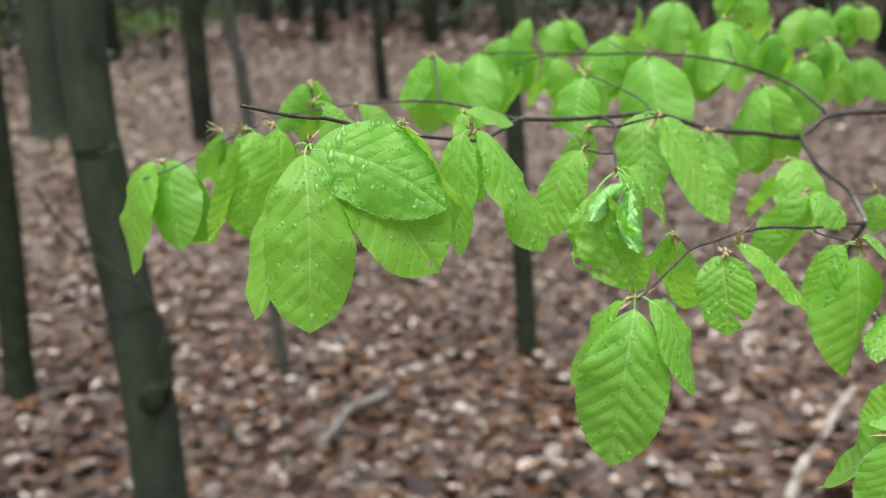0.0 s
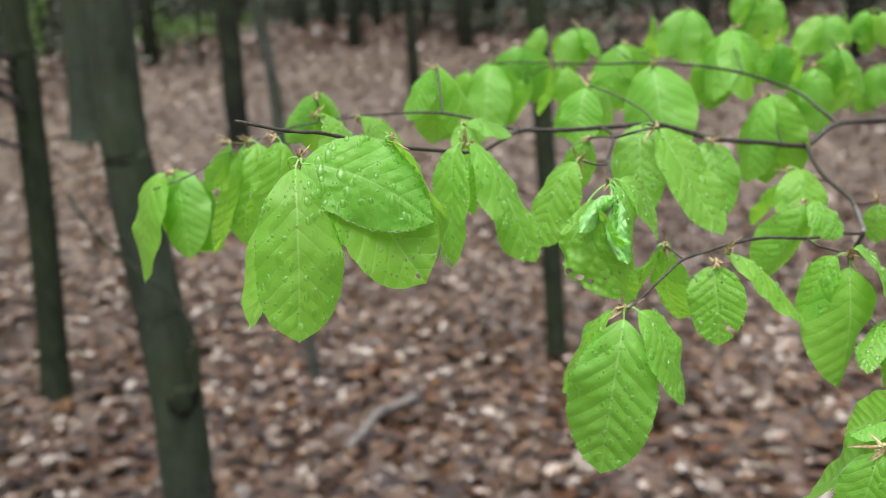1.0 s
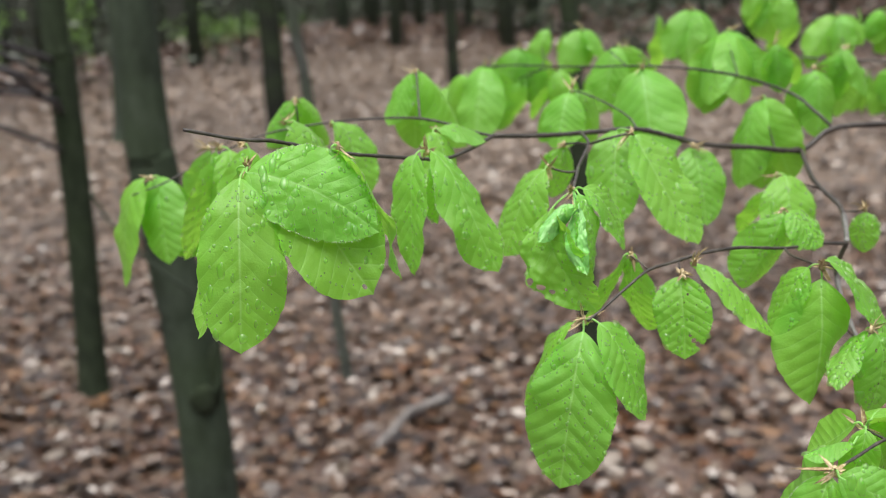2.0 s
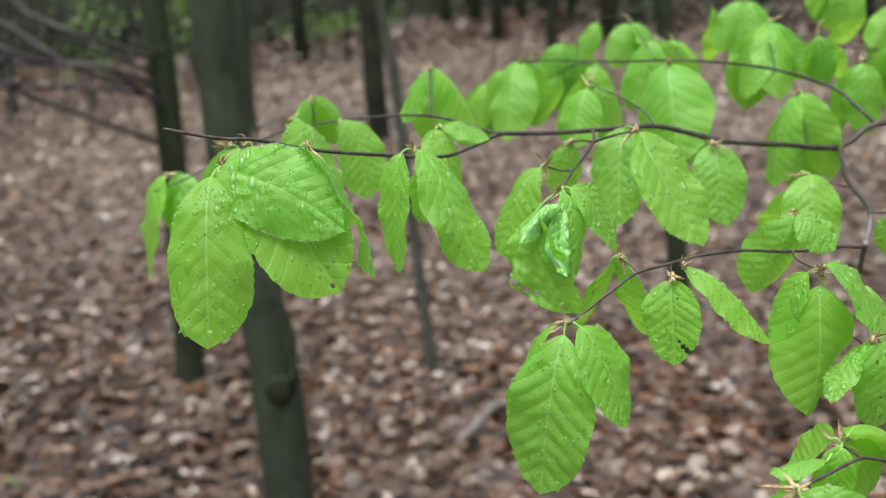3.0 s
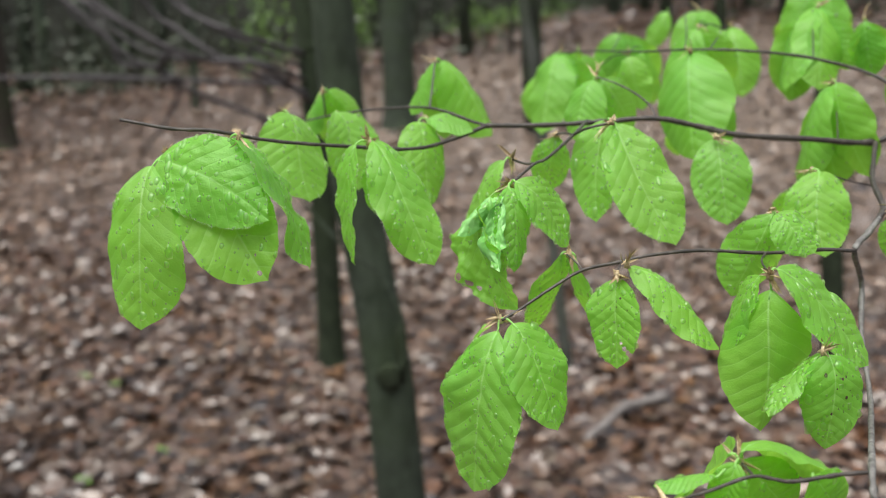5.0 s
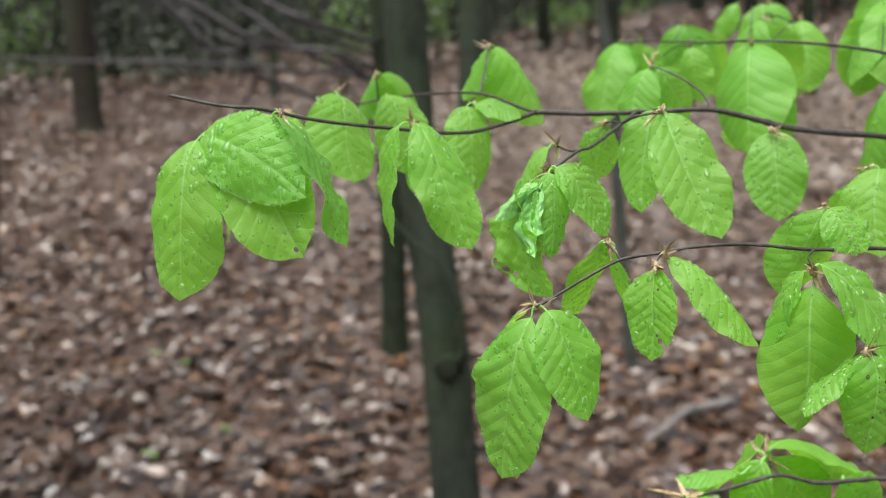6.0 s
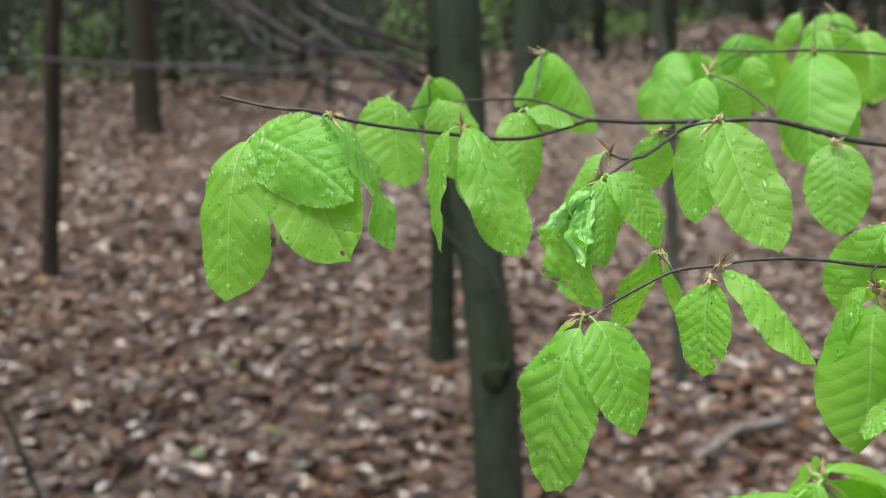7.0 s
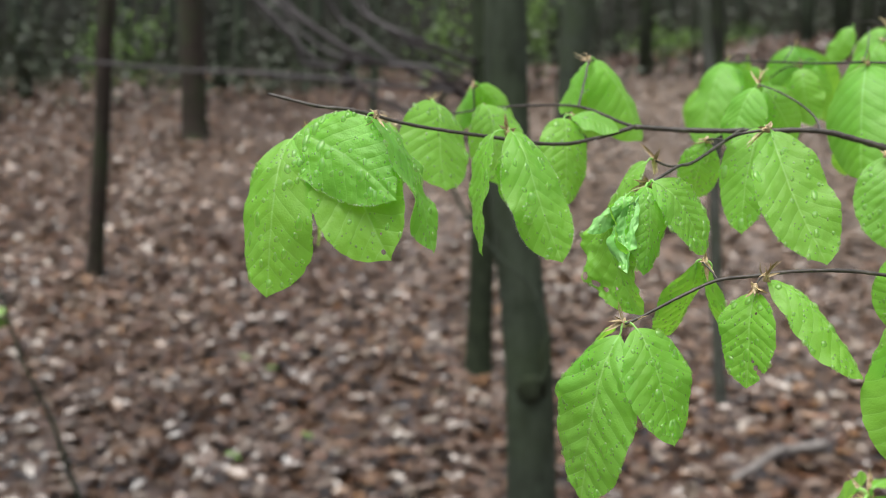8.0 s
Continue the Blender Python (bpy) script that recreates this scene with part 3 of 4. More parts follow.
class Blade:
    """A leaf surface: foot, tip, width, and how far it is turned about its midrib.
    bend: bow and sway of the midrib, cup of the two halves, twist along it, and the outline's two roundings."""

    def __init__(self, foot, tip, wide, face, seed, bend=(0.11, 0.0, 0.3, 0, 0.6, 0.63), wave=0.05, wrinkle=0.0, pleat=0.0042):
        self.foot, self.tip = Vector(foot) - ORIGIN, Vector(tip) - ORIGIN
        self.m = self.tip - self.foot
        self.L = self.m.length
        self.m.normalize()
        ref = Vector((0, -1, 0))
        n0 = (ref - self.m * ref.dot(self.m)).normalized()
        self.n0 = Matrix.Rotation(radians(face), 3, self.m) @ n0
        self.n = self.n0
        self.W = self.L * wide
        self.bow, self.sway, self.cup, self.twist, self.foot_shape, self.point_shape = bend
        self.seed, self.wave, self.wrinkle, self.pleat = seed, wave, wrinkle, pleat

    def phase(self, d, v, right):
        """Counts the side veins: a whole number lies on a vein."""
        return v * VEINS * (1 + 0.12 * v) - d * VEIN_LEAN * (1 - 0.14 * d) + 0.2 * noise.noise((v * 4, d * 2, self.seed * 2 + (9 if right else 0)))

    def at(self, u, v):
        hw = half_width(v, self.foot_shape, self.point_shape) if 0 < v < 1 else 0.0
        right = u > 0
        edge = 1 + 0.05 * noise.noise((v * 3, self.seed * 7.1, 1 if right else 4)) + 0.02 * noise.noise((v * 12, self.seed, 3 if right else 7)) + 0.02 * noise.noise((v * 37, self.seed, 5 if right else 11))
        rib = self.phase(hw, v, right)
        edge += 0.022 * (abs(math.sin(math.pi * rib)) - 0.6)
        x = u * hw * edge
        d = abs(x)
        lift = self.bow * self.L * math.sin(math.pi * v ** 0.6) - self.cup * self.W * 0.5 * (0.55 * d * d + 0.45 * d)
        lift += self.wave * self.L * d * d * noise.noise((v * 4.2, self.seed * 3.3, 2 if right else 8)) * 2
        pillow = abs(math.sin(math.pi * self.phase(d, v, right))) ** 0.7 - 0.62
        lift += self.pleat * self.L * pillow * min(1, d * 4.5) * max(0.25, 1 - d * 0.55) * min(1, v * 9) * min(1, (1 - v) * 6)
        lift += 0.008 * self.L * noise.noise((v * 6.5, x * 3.2, self.seed * 1.7)) + 0.007 * self.L * noise.noise((v * 15, x * 6, self.seed * 2.3))
        lift -= 0.010 * self.L * max(0, 1 - d * 9)
        if self.wrinkle:
            q = Vector((x * 2.1, v * 5, self.seed))
            lift += self.wrinkle * self.L * (noise.noise(q) + 0.5 * noise.noise(q * 2.7)) * (0.3 + d)
        n = Matrix.Rotation(radians(self.twist * (v - 0.5)), 3, self.m) @ self.n0
        s = self.m.cross(n)
        return self.foot + self.m * (v * self.L) + s * (x * self.W * 0.5 + self.sway * self.L * math.sin(math.pi * v)) + n * lift, x


def make_leaf(blade, node, holes=(), drops=0, big=0, fine=True, material=None, spots=0):
    nv, nu = (190, 64) if holes else (88, 24) if fine else (52, 14)
    verts, uvs, ribs, faces = [], [], [], []
    for i in range(nv + 1):
        v = i / nv
        v = 0.5 - 0.5 * math.cos(math.pi * v) * (0.6 + 0.4 * abs(math.cos(math.pi * v)))
        v = min(max(v, 0.0), 1.0)
        for k in range(nu + 1):
            u = 2 * k / nu - 1
            p, x = blade.at(u, v)
            verts.append(p)
            uvs.append((0.5 + 0.5 * x, v))
            ribs.append((blade.phase(abs(x), v, u > 0), abs(x)))
    for i in range(nv):
        for k in range(nu):
            a = i * (nu + 1) + k
            c = [sum(uvs[j][n] for j in (a, a + nu + 2)) / 2 for n in (0, 1)]
            if any(math.hypot((c[0] - hx), (c[1] - hy) * 1.6) < hr * (1 + 0.4 * noise.noise((c[0] * 30, c[1] * 30, 3))) for hx, hy, hr in holes):
                continue
            faces.append((a, a + 1, a + nu + 2, a + nu + 1))
    # leaf stalk
    node = Vector(node) - ORIGIN
    line = smooth_line([node, node.lerp(blade.foot, 0.55) + Vector((0, 0, 0.0012)), blade.foot, blade.at(0, 0.06)[0]], 3)
    tv, tf = tube(line, lambda t: 0.0006 - 0.0002 * t, 6)
    base = len(verts)
    verts += tv
    uvs += [(0.5, 0.02)] * len(tv)
    ribs += [(0.0, 0.0)] * len(tv)
    faces += [tuple(base + k for k in f) for f in tf]
    ob = mesh_object("leaf", verts, faces, material or LEAF, branch, "crumpled pale bluish green leaf" if material else "", uvs=uvs, ribs=ribs)
    if drops:
        make_drops(blade, ob, drops, big, holes)
    rng = random.Random(7)
    for _ in range(spots):
        u, v = rng.uniform(-0.55, 0.35), rng.uniform(0.15, 0.6)
        p = blade.at(u, v)[0]
        du, dv = blade.at(u + 0.03, v)[0] - p, blade.at(u, v + 0.02)[0] - p
        n = du.cross(dv).normalized()
        n = n if n.dot(blade.n) > 0 else -n
        w, f = drop_shape(p, n, dv.normalized(), rng.uniform(0.0003, 0.0008), rng.uniform(1.0, 1.8), 0)
        w = [q - n * (0.75 * (q - p).dot(n)) for q in w]
        mesh_object("spot", w, f, SPOT, ob, "small dark brown spot on the leaf")
    return ob


def drop_shape(p, n, along, r, long, start):
    """A flattened dome of water, heavier at its lower end."""
    cross = n.cross(along)
    verts, faces, rings, seg = [], [], 4, 10
    for a in range(rings):
        h = a / rings * math.pi / 2
        for k in range(seg):
            w = 2 * math.pi * k / seg
            c = math.cos(w)
            ragged = 1 + 0.45 * noise.noise((c * 1.3 + p.x * 900, math.sin(w) * 1.3 + p.z * 900, 2.0))
            narrow = 1 - 0.28 * max(0.0, -c) * (long - 1)
            verts.append(p + (along * c * long + cross * math.sin(w) * narrow) * (r * math.cos(h) * ragged) + n * (r * 0.55 * math.sin(h) - 0.00005))
    verts.append(p + n * (r * 0.55))
    for a in range(rings - 1):
        for k in range(seg):
            k2 = (k + 1) % seg
            faces.append(tuple(start + q for q in (a * seg + k, a * seg + k2, (a + 1) * seg + k2, (a + 1) * seg + k)))
    for k in range(seg):
        faces.append(tuple(start + q for q in ((rings - 1) * seg + k, (rings - 1) * seg + (k + 1) % seg, rings * seg)))
    return verts, faces


def make_drops(blade, parent, count, big, holes):
    """Rain drops that sit on the upper side of a leaf."""
    rng = random.Random(int(blade.seed * 1000))
    verts, faces = [], []
    for i in range(count + big):
        v, u = rng.uniform(0.08, 0.93), rng.uniform(-0.95, 0.95)
        if i < count * 0.35:
            u = rng.choice((-1, 1)) * rng.uniform(0.95, 1.0)
        p, x = blade.at(u, v)
        if any(math.hypot(0.5 + 0.5 * x - hx, (v - hy) * 1.6) < hr * 1.4 for hx, hy, hr in holes):
            continue
        du, dv = blade.at(u + 0.03, v)[0] - p, blade.at(u, v + 0.02)[0] - p
        n = du.cross(dv)
        if n.length < 1e-12:
            continue
        n.normalize()
        if n.dot(blade.n) < 0:
            n.negate()
        along = Vector((0, 0, -1)) + n * n.z
        along = along.normalized() if along.length > 0.05 else du.normalized()
        if i >= count:
            w, f = drop_shape(p, n, along, rng.uniform(0.0008, 0.0021), rng.uniform(1.0, 2.0), 0)
            mesh_object("water_drop", w, f, WATER, parent, "large clear rain drop")
        else:
            r = rng.uniform(0.00030, 0.00070) * (2.0 if rng.random() < 0.2 else 1)
            w, f = drop_shape(p, n, along, r, rng.uniform(1.0, 1.5), len(verts))
            verts += w
            faces += f
    if faces:
        tagged(mesh_object("drizzle", verts, faces, WATER, parent, "fine clear rain drops"), kind="stuff")


def make_fringe(blade, parent):
    """The fine white hairs along the margin of a young leaf."""
    rng = random.Random(int(blade.seed * 1000) + 1)
    verts, faces = [], []
    for _ in range(420):
        u, v = rng.choice((-1, 1)), rng.uniform(0.05, 0.97)
        p = blade.at(u, v)[0]
        out = (p - blade.at(u * 0.9, v)[0]).normalized()
        d = (out + blade.m * rng.uniform(0.0, 0.9) + blade.n * rng.uniform(-0.4, 0.7)).normalized() * rng.uniform(0.0005, 0.0013)
        s = d.cross(blade.n).normalized() * 0.00003
        base = len(verts)
        verts += [p - s, p + s, p + d * 0.6 + blade.n * 0.00003, p + d]
        faces += [(base, base + 1, base + 2), (base + 1, base + 3, base + 2), (base + 3, base, base + 2)]
    tagged(mesh_object("downy_fringe", verts, faces, DOWN, parent, "fine white hair along the leaf margin"), kind="stuff")


def sliver(root, tip, wide, bend, side):
    """One curved, keeled scale from root to tip."""
    d = tip - root
    n = d.cross(side).normalized()
    side = n.cross(d).normalized()
    verts, faces, steps = [], [], 6
    for i in range(steps + 1):
        t = i / steps
        w = wide * math.sin(math.pi * min(1, 0.2 + 0.8 * t)) + 0.00008
        c = root + d * t + n * (bend * d.length * t * (1 - t))
        verts += [c - side * w, c + n * w * 0.7, c + side * w]
    for i in range(steps):
        a = 3 * i
        faces += [(a, a + 1, a + 4, a + 3), (a + 1, a + 2, a + 5, a + 4)]
    mesh_object("bud_scale", verts, faces, HUSK, branch, "dry brown papery bud scale")


def bud_scales(node, seed, count=9, size=0.0082, lean=None, long_ones=()):
    """Papery brown scales left by the opened bud; long_ones gives the tips that stand out."""
    rng = random.Random(seed)
    node = Vector(node) - ORIGIN
    axis = Vector((rng.uniform(-1, 0.5), -0.25, rng.uniform(-0.3, 0.9))).normalized() * 0.7
    if lean:
        axis = Vector(lean).normalized() * 1.1
    for _ in range(count):
        d = (axis + Vector((rng.gauss(0, 0.34), rng.gauss(0, 0.34), rng.gauss(0, 0.28)))).normalized()
        long, wide = size * rng.choice((0.3, 0.45, 0.55, 0.7, 0.9, 1.3)), size * rng.uniform(0.026, 0.068)
        if long_ones:
            long = min(long, 0.005)
        if long < size * 0.6 and rng.random() < 0.5:
            d.negate()
        sliver(node, node + d * long, wide, rng.uniform(-0.9, 0.9), Vector((rng.gauss(0, 1), rng.gauss(0, 1), rng.gauss(0, 1))))
    for tip in long_ones:
        for k in range(3):
            away = Vector((rng.gauss(0, 1), rng.gauss(0, 1), rng.gauss(0, 1)))
            sliver(node + away * 0.0004, (Vector(tip) - ORIGIN).lerp(node, 0.12 * k) + away * 0.0003 * k, rng.uniform(0.0004, 0.0007), rng.uniform(-0.25, 0.25), away)
    v, f = tube([node + Vector((0, 0, -0.002)), node + Vector((0.0002, 0, 0)), node + Vector((0, 0, 0.0018))], lambda t: (0.0016 if lean else 0.0013) * (1 - 0.4 * t), 8, 0.45, 900)
    mesh_object("bud_base", v, f, HUSK, branch, "swollen brown bud base")


SPECIAL = {
    "A1": dict(pleat=0.0035, big=24, drops=90), "A2": dict(pleat=0.0026, holes=((0.3, 0.88, 0.03), (0.27, 0.85, 0.026)), big=30, drops=90, fringe=True),
    "A3": dict(pleat=0.0025, spots=3, holes=((0.52, 0.94, 0.022), (0.45, 0.85, 0.012)), big=1), "A4": dict(drops=150, big=2), "AD1": dict(big=8, drops=110, wave=0.1, fringe=True),
    "B1": dict(big=4, drops=70), "B2": dict(pleat=0.0035, big=14, drops=60, fringe=True), "C1": dict(big=6), "C2": dict(big=10),
    "E1": dict(drops=200, big=6, pleat=0.016), "E2": dict(drops=110, big=16), "E3": dict(big=1),
    "F1": dict(spots=3, holes=((0.40, 0.71, 0.028), (0.34, 0.77, 0.045), (0.27, 0.81, 0.05), (0.21, 0.84, 0.05)), pleat=0.006),
    "G1": dict(drops=110, big=8), "O3": dict(drops=110, big=14), "O1": dict(drops=60), "R1": dict(drops=4, big=0),
    "V3": dict(wrinkle=0.05, holes=((0.9, 0.6, 0.05), (0.82, 0.68, 0.04), (0.62, 0.72, 0.025), (0.95, 0.52, 0.05), (0.12, 0.8, 0.05)), wave=0.09),
    "V4": dict(wrinkle=0.05, wave=0.10, bend=(0.14, 0.05, 1.1, 30, 0.6, 0.6), drops=8, material=CRUMPLED), "V5": dict(wrinkle=0.05, wave=0.16, bend=(-0.04, 0.10, -0.8, 50, 0.6, 0.55), drops=8, material=CRUMPLED),
    "N1": dict(wave=0.04, drops=70, big=8, spots=5), "K1": dict(pleat=0.009), "N2": dict(drops=50, big=9, spots=9), "M1": dict(pleat=0.0055), "DD1": dict(pleat=0.007),
    "O2": dict(drops=0, big=0, pleat=0.004),
    "P1": dict(drops=16, big=2), "P2": dict(drops=14, big=4), "P3": dict(drops=6, big=5), "P4": dict(drops=8, big=4), "P5": dict(drops=10, big=1),
    "PQ1": dict(drops=8, big=1), "PP1": dict(drops=12, big=1), "PP2": dict(drops=10, big=2, fringe=True), "PP3": dict(drops=12, big=3),
}


LEAN = {
    "E": (-0.9, -0.3, 0.15), "A": (0.3, -0.2, 1.0), "O": (0.3, -0.6, 0.3), "P": (-0.3, -0.3, 1.0), "PP": (-1.0, -0.2, 0.1),
    "V": (-0.2, -0.5, 0.6), "B": (0.0, -0.5, 0.5), "F": (0.2, -0.6, -0.2), "C": (-0.4, -0.5, 0.0), "DD": (0.1, -0.5, 0.3), "D": (-0.2, -0.5, 0.5),
}


LONG_SCALES = {
    "A": ((-0.0982, 0.408, 1.2855), (-0.105, 0.408, 1.2819)),
    "B": ((-0.0178, 0.453, 1.2864), (-0.0211, 0.453, 1.2804), (-0.012, 0.453, 1.2788)),
    "D": ((0.0818, 0.424, 1.2151), (0.0778, 0.424, 1.2242), (0.085, 0.424, 1.2177)),
    "DD": ((0.1746, 0.454, 1.2343), (0.1823, 0.454, 1.232), (0.178, 0.454, 1.2239)),
    "E": ((0.0391, 0.401, 1.195), (0.0452, 0.401, 1.2101), (0.0418, 0.401, 1.2003), (0.0581, 0.401, 1.2043)),
    "F": ((0.0974, 0.410, 1.2129), (0.1065, 0.410, 1.2155), (0.0991, 0.410, 1.2192)),
    "O": ((0.168, 0.390, 1.2125), (0.1624, 0.390, 1.2253), (0.1589, 0.390, 1.2241), (0.1701, 0.390, 1.2192)),
    "C": ((0.1063, 0.4974, 1.2812), (0.0944, 0.4871, 1.2678)),
    "W": ((0.0452, 0.4715, 1.271), (0.0553, 0.470, 1.2694), (0.0521, 0.4772, 1.2532), (0.0535, 0.474, 1.2555)),
    "V": ((0.0454, 0.4255, 1.2537), (0.0485, 0.4221, 1.2505), (0.047, 0.428, 1.259)),
    "P": ((0.1312, 0.3217, 1.178), (0.1368, 0.318, 1.1831), (0.1441, 0.3116, 1.1715)),
    "PP": ((0.0944, 0.2976, 1.169), (0.1055, 0.2966, 1.1745), (0.099, 0.289, 1.1665), (0.116, 0.293, 1.1715)),
}


def sprig(key, node, leaves):
    """One opened bud: its scales and the leaves that hang from it."""
    for i, (foot, tip, wide, face, *bend) in enumerate(leaves):
        seed = (sum(ord(c) for c in key) * 13 + i * 7) % 97 / 9.7
        near = foot[1] < 0.56
        opts = dict(SPECIAL.get(f"{key}{i + 1}", {}))
        holes, drops, big = opts.pop("holes", ()), opts.pop("drops", 95 if near else 14), opts.pop("big", 4 if near else 0)
        material, spots, fringe = opts.pop("material", None), opts.pop("spots", 0), opts.pop("fringe", False)
        if bend:
            opts["bend"] = bend[0]
        elif "bend" not in opts:
            opts["bend"] = (0.10 + 0.03 * (seed % 1), 0.03 * math.sin(seed * 9), 0.3 + 0.2 * (seed * 3.7 % 1), 14 * math.sin(seed * 5), 0.58 + 0.1 * (seed * 3.7 % 1), 0.6 + 0.1 * (seed * 5.3 % 1))
        blade = Blade(foot, tip, wide, face, seed, **opts)
        leaf = make_leaf(blade, node, holes, drops, big, near, material, spots)
        if fringe:
            make_fringe(blade, leaf)
    if node[1] > 0.58:
        rng = random.Random(key)
        mean = sum((Vector(row[1]) - Vector(row[0])).length for row in leaves) / len(leaves)
        far = node[1] > 0.7
        for k in range(0 if key in "HI" else 5 if far else 2):
            d = Vector((rng.gauss(0, 0.4), rng.uniform(0.0, 0.6), -1)).normalized()
            foot = Vector(node) + d * 0.004
            if far and k > 1:
                foot += Vector((rng.gauss(0, 0.011), rng.uniform(0.0, 0.05), rng.uniform(-0.012, 0.004)))
                base = foot + Vector((0, 0, 0.004))
                twig([node, Vector(node).lerp(base, 0.5) + Vector((0, 0, 0.003)), base], 0.0005, 0.0004)
            else:
                base = node
            bend = (0.12, rng.uniform(-0.05, 0.05), rng.uniform(0.2, 0.6), rng.uniform(-20, 20), 0.62, 0.64)
            make_leaf(Blade(foot, foot + d * mean * rng.uniform(0.85, 1.1), 0.56, rng.uniform(-60, 60), rng.uniform(0, 10), bend), base, (), 6, 0, False)
    lean = LEAN.get(key)
    long_ones = LONG_SCALES.get(key, ())
    count = 12 if long_ones else 5 if key == "AD" else 24 if lean else 14 if node[1] < 0.56 else 9
    if key != "PQ":
        bud_scales(node, sum(ord(c) for c in key) * 31, count, 0.0100 if lean else 0.0082, lean, long_ones)


twig([(0.524, 0.652, 1.259), (0.396, 0.612, 1.263), (0.347, 0.599, 1.263), (0.295, 0.594, 1.262), (0.268, 0.589, 1.249), (0.224, 0.577, 1.254), (0.184, 0.565, 1.259), (0.158, 0.560, 1.266), (0.134, 0.556, 1.272), (0.104, 0.551, 1.272), (0.069, 0.544, 1.272), (0.036, 0.536, 1.274)], 0.0024, 0.0016)
twig([(0.036, 0.536, 1.274), (0.018, 0.519, 1.269), (-0.002, 0.498, 1.267), (-0.037, 0.474, 1.273), (-0.066, 0.455, 1.279), (-0.090, 0.437, 1.287), (-0.107, 0.429, 1.2896), (-0.130, 0.423, 1.2954)], 0.0013, 0.0009)
twig([(0.036, 0.536, 1.274), (0.026, 0.547, 1.276), (0.009, 0.563, 1.281), (-0.008, 0.579, 1.283), (-0.034, 0.594, 1.282), (-0.057, 0.604, 1.280), (-0.080, 0.608, 1.277), (-0.103, 0.612, 1.272), (-0.134, 0.610, 1.260), (-0.163, 0.606, 1.246), (-0.184, 0.605, 1.239)], 0.0011, 0.0005)
twig([(0.295, 0.594, 1.262), (0.287, 0.602, 1.272), (0.280, 0.626, 1.285), (0.244, 0.634, 1.298), (0.204, 0.631, 1.305), (0.167, 0.636, 1.308), (0.138, 0.682, 1.307), (0.103, 0.734, 1.308), (0.079, 0.754, 1.307)], 0.0014, 0.0006)
twig([(0.268, 0.589, 1.249), (0.259, 0.564, 1.239), (0.252, 0.542, 1.233), (0.247, 0.509, 1.225), (0.240, 0.493, 1.222)], 0.0017, 0.0016)
twig([(0.240, 0.493, 1.222), (0.228, 0.472, 1.219), (0.216, 0.453, 1.215), (0.228, 0.478, 1.192), (0.222, 0.456, 1.173), (0.219, 0.438, 1.162), (0.214, 0.414, 1.153), (0.181, 0.312, 1.171), (0.179, 0.299, 1.160)], 0.0016, 0.0013, GREY_TWIG)
twig([(0.216, 0.453, 1.215), (0.199, 0.449, 1.217), (0.172, 0.441, 1.218), (0.142, 0.433, 1.222), (0.119, 0.427, 1.222), (0.102, 0.422, 1.220), (0.086, 0.417, 1.218), (0.072, 0.410, 1.212), (0.057, 0.403, 1.204), (0.049, 0.400, 1.200)], 0.0011, 0.0007)
twig([(0.180, 0.312, 1.171), (0.1693, 0.3095, 1.1714), (0.1522, 0.3057, 1.1707), (0.1396, 0.3047, 1.1731), (0.124, 0.299, 1.1705), (0.109, 0.291, 1.170)], 0.0009, 0.0007)
twig([(0.1396, 0.3047, 1.1731), (0.1388, 0.309, 1.1733), (0.1374, 0.3148, 1.1733)], 0.0007, 0.0006)
twig([(0.134, 0.556, 1.272), (0.131, 0.563, 1.279), (0.123, 0.575, 1.286), (0.112, 0.583, 1.292), (0.101, 0.587, 1.296)], 0.0008, 0.0005)
twig([(0.094, 0.549, 1.272), (0.0915, 0.5369, 1.2726), (0.0848, 0.5066, 1.2700), (0.0707, 0.481, 1.2615), (0.0644, 0.4638, 1.2612), (0.0549, 0.4409, 1.2565)], 0.0011, 0.0008)
twig([(0.0848, 0.5066, 1.2700), (0.0912, 0.4925, 1.2745), (0.104, 0.490, 1.2775)], 0.0010, 0.0007)
twig([(0.0848, 0.5066, 1.2700), (0.081, 0.514, 1.2702), (0.0755, 0.5225, 1.2689)], 0.0007, 0.0006)
twig([(0.0644, 0.4638, 1.2612), (0.059, 0.469, 1.2608), (0.052, 0.477, 1.2625)], 0.0008, 0.0006)
twig([(0.190, 0.447, 1.218), (0.185, 0.450, 1.225), (0.177, 0.456, 1.234)], 0.0006, 0.0005)
twig([(0.172, 0.441, 1.218), (0.167, 0.425, 1.218), (0.164, 0.395, 1.220)], 0.0006, 0.0005)
twig([(0.086, 0.417, 1.218), (0.083, 0.421, 1.221), (0.079, 0.424, 1.224)], 0.0005, 0.0004)
twig([(0.104, 0.423, 1.220), (0.102, 0.417, 1.218), (0.101, 0.412, 1.216)], 0.0005, 0.0004)
twig([(0.175, 0.561, 1.263), (0.170, 0.554, 1.262), (0.165, 0.543, 1.261)], 0.0005, 0.0004)
twig([(-0.077, 0.609, 1.277), (-0.077, 0.608, 1.285), (-0.078, 0.610, 1.294)], 0.0007, 0.0006)
twig([(-0.002, 0.574, 1.282), (-0.001, 0.586, 1.295), (-0.000, 0.598, 1.310)], 0.0008, 0.0007)
twig([(0.242, 0.635, 1.299), (0.246, 0.653, 1.313), (0.250, 0.672, 1.329)], 0.0005, 0.0004)
twig([(0.118, 0.713, 1.307), (0.124, 0.735, 1.314), (0.127, 0.747, 1.321)], 0.0005, 0.0004)
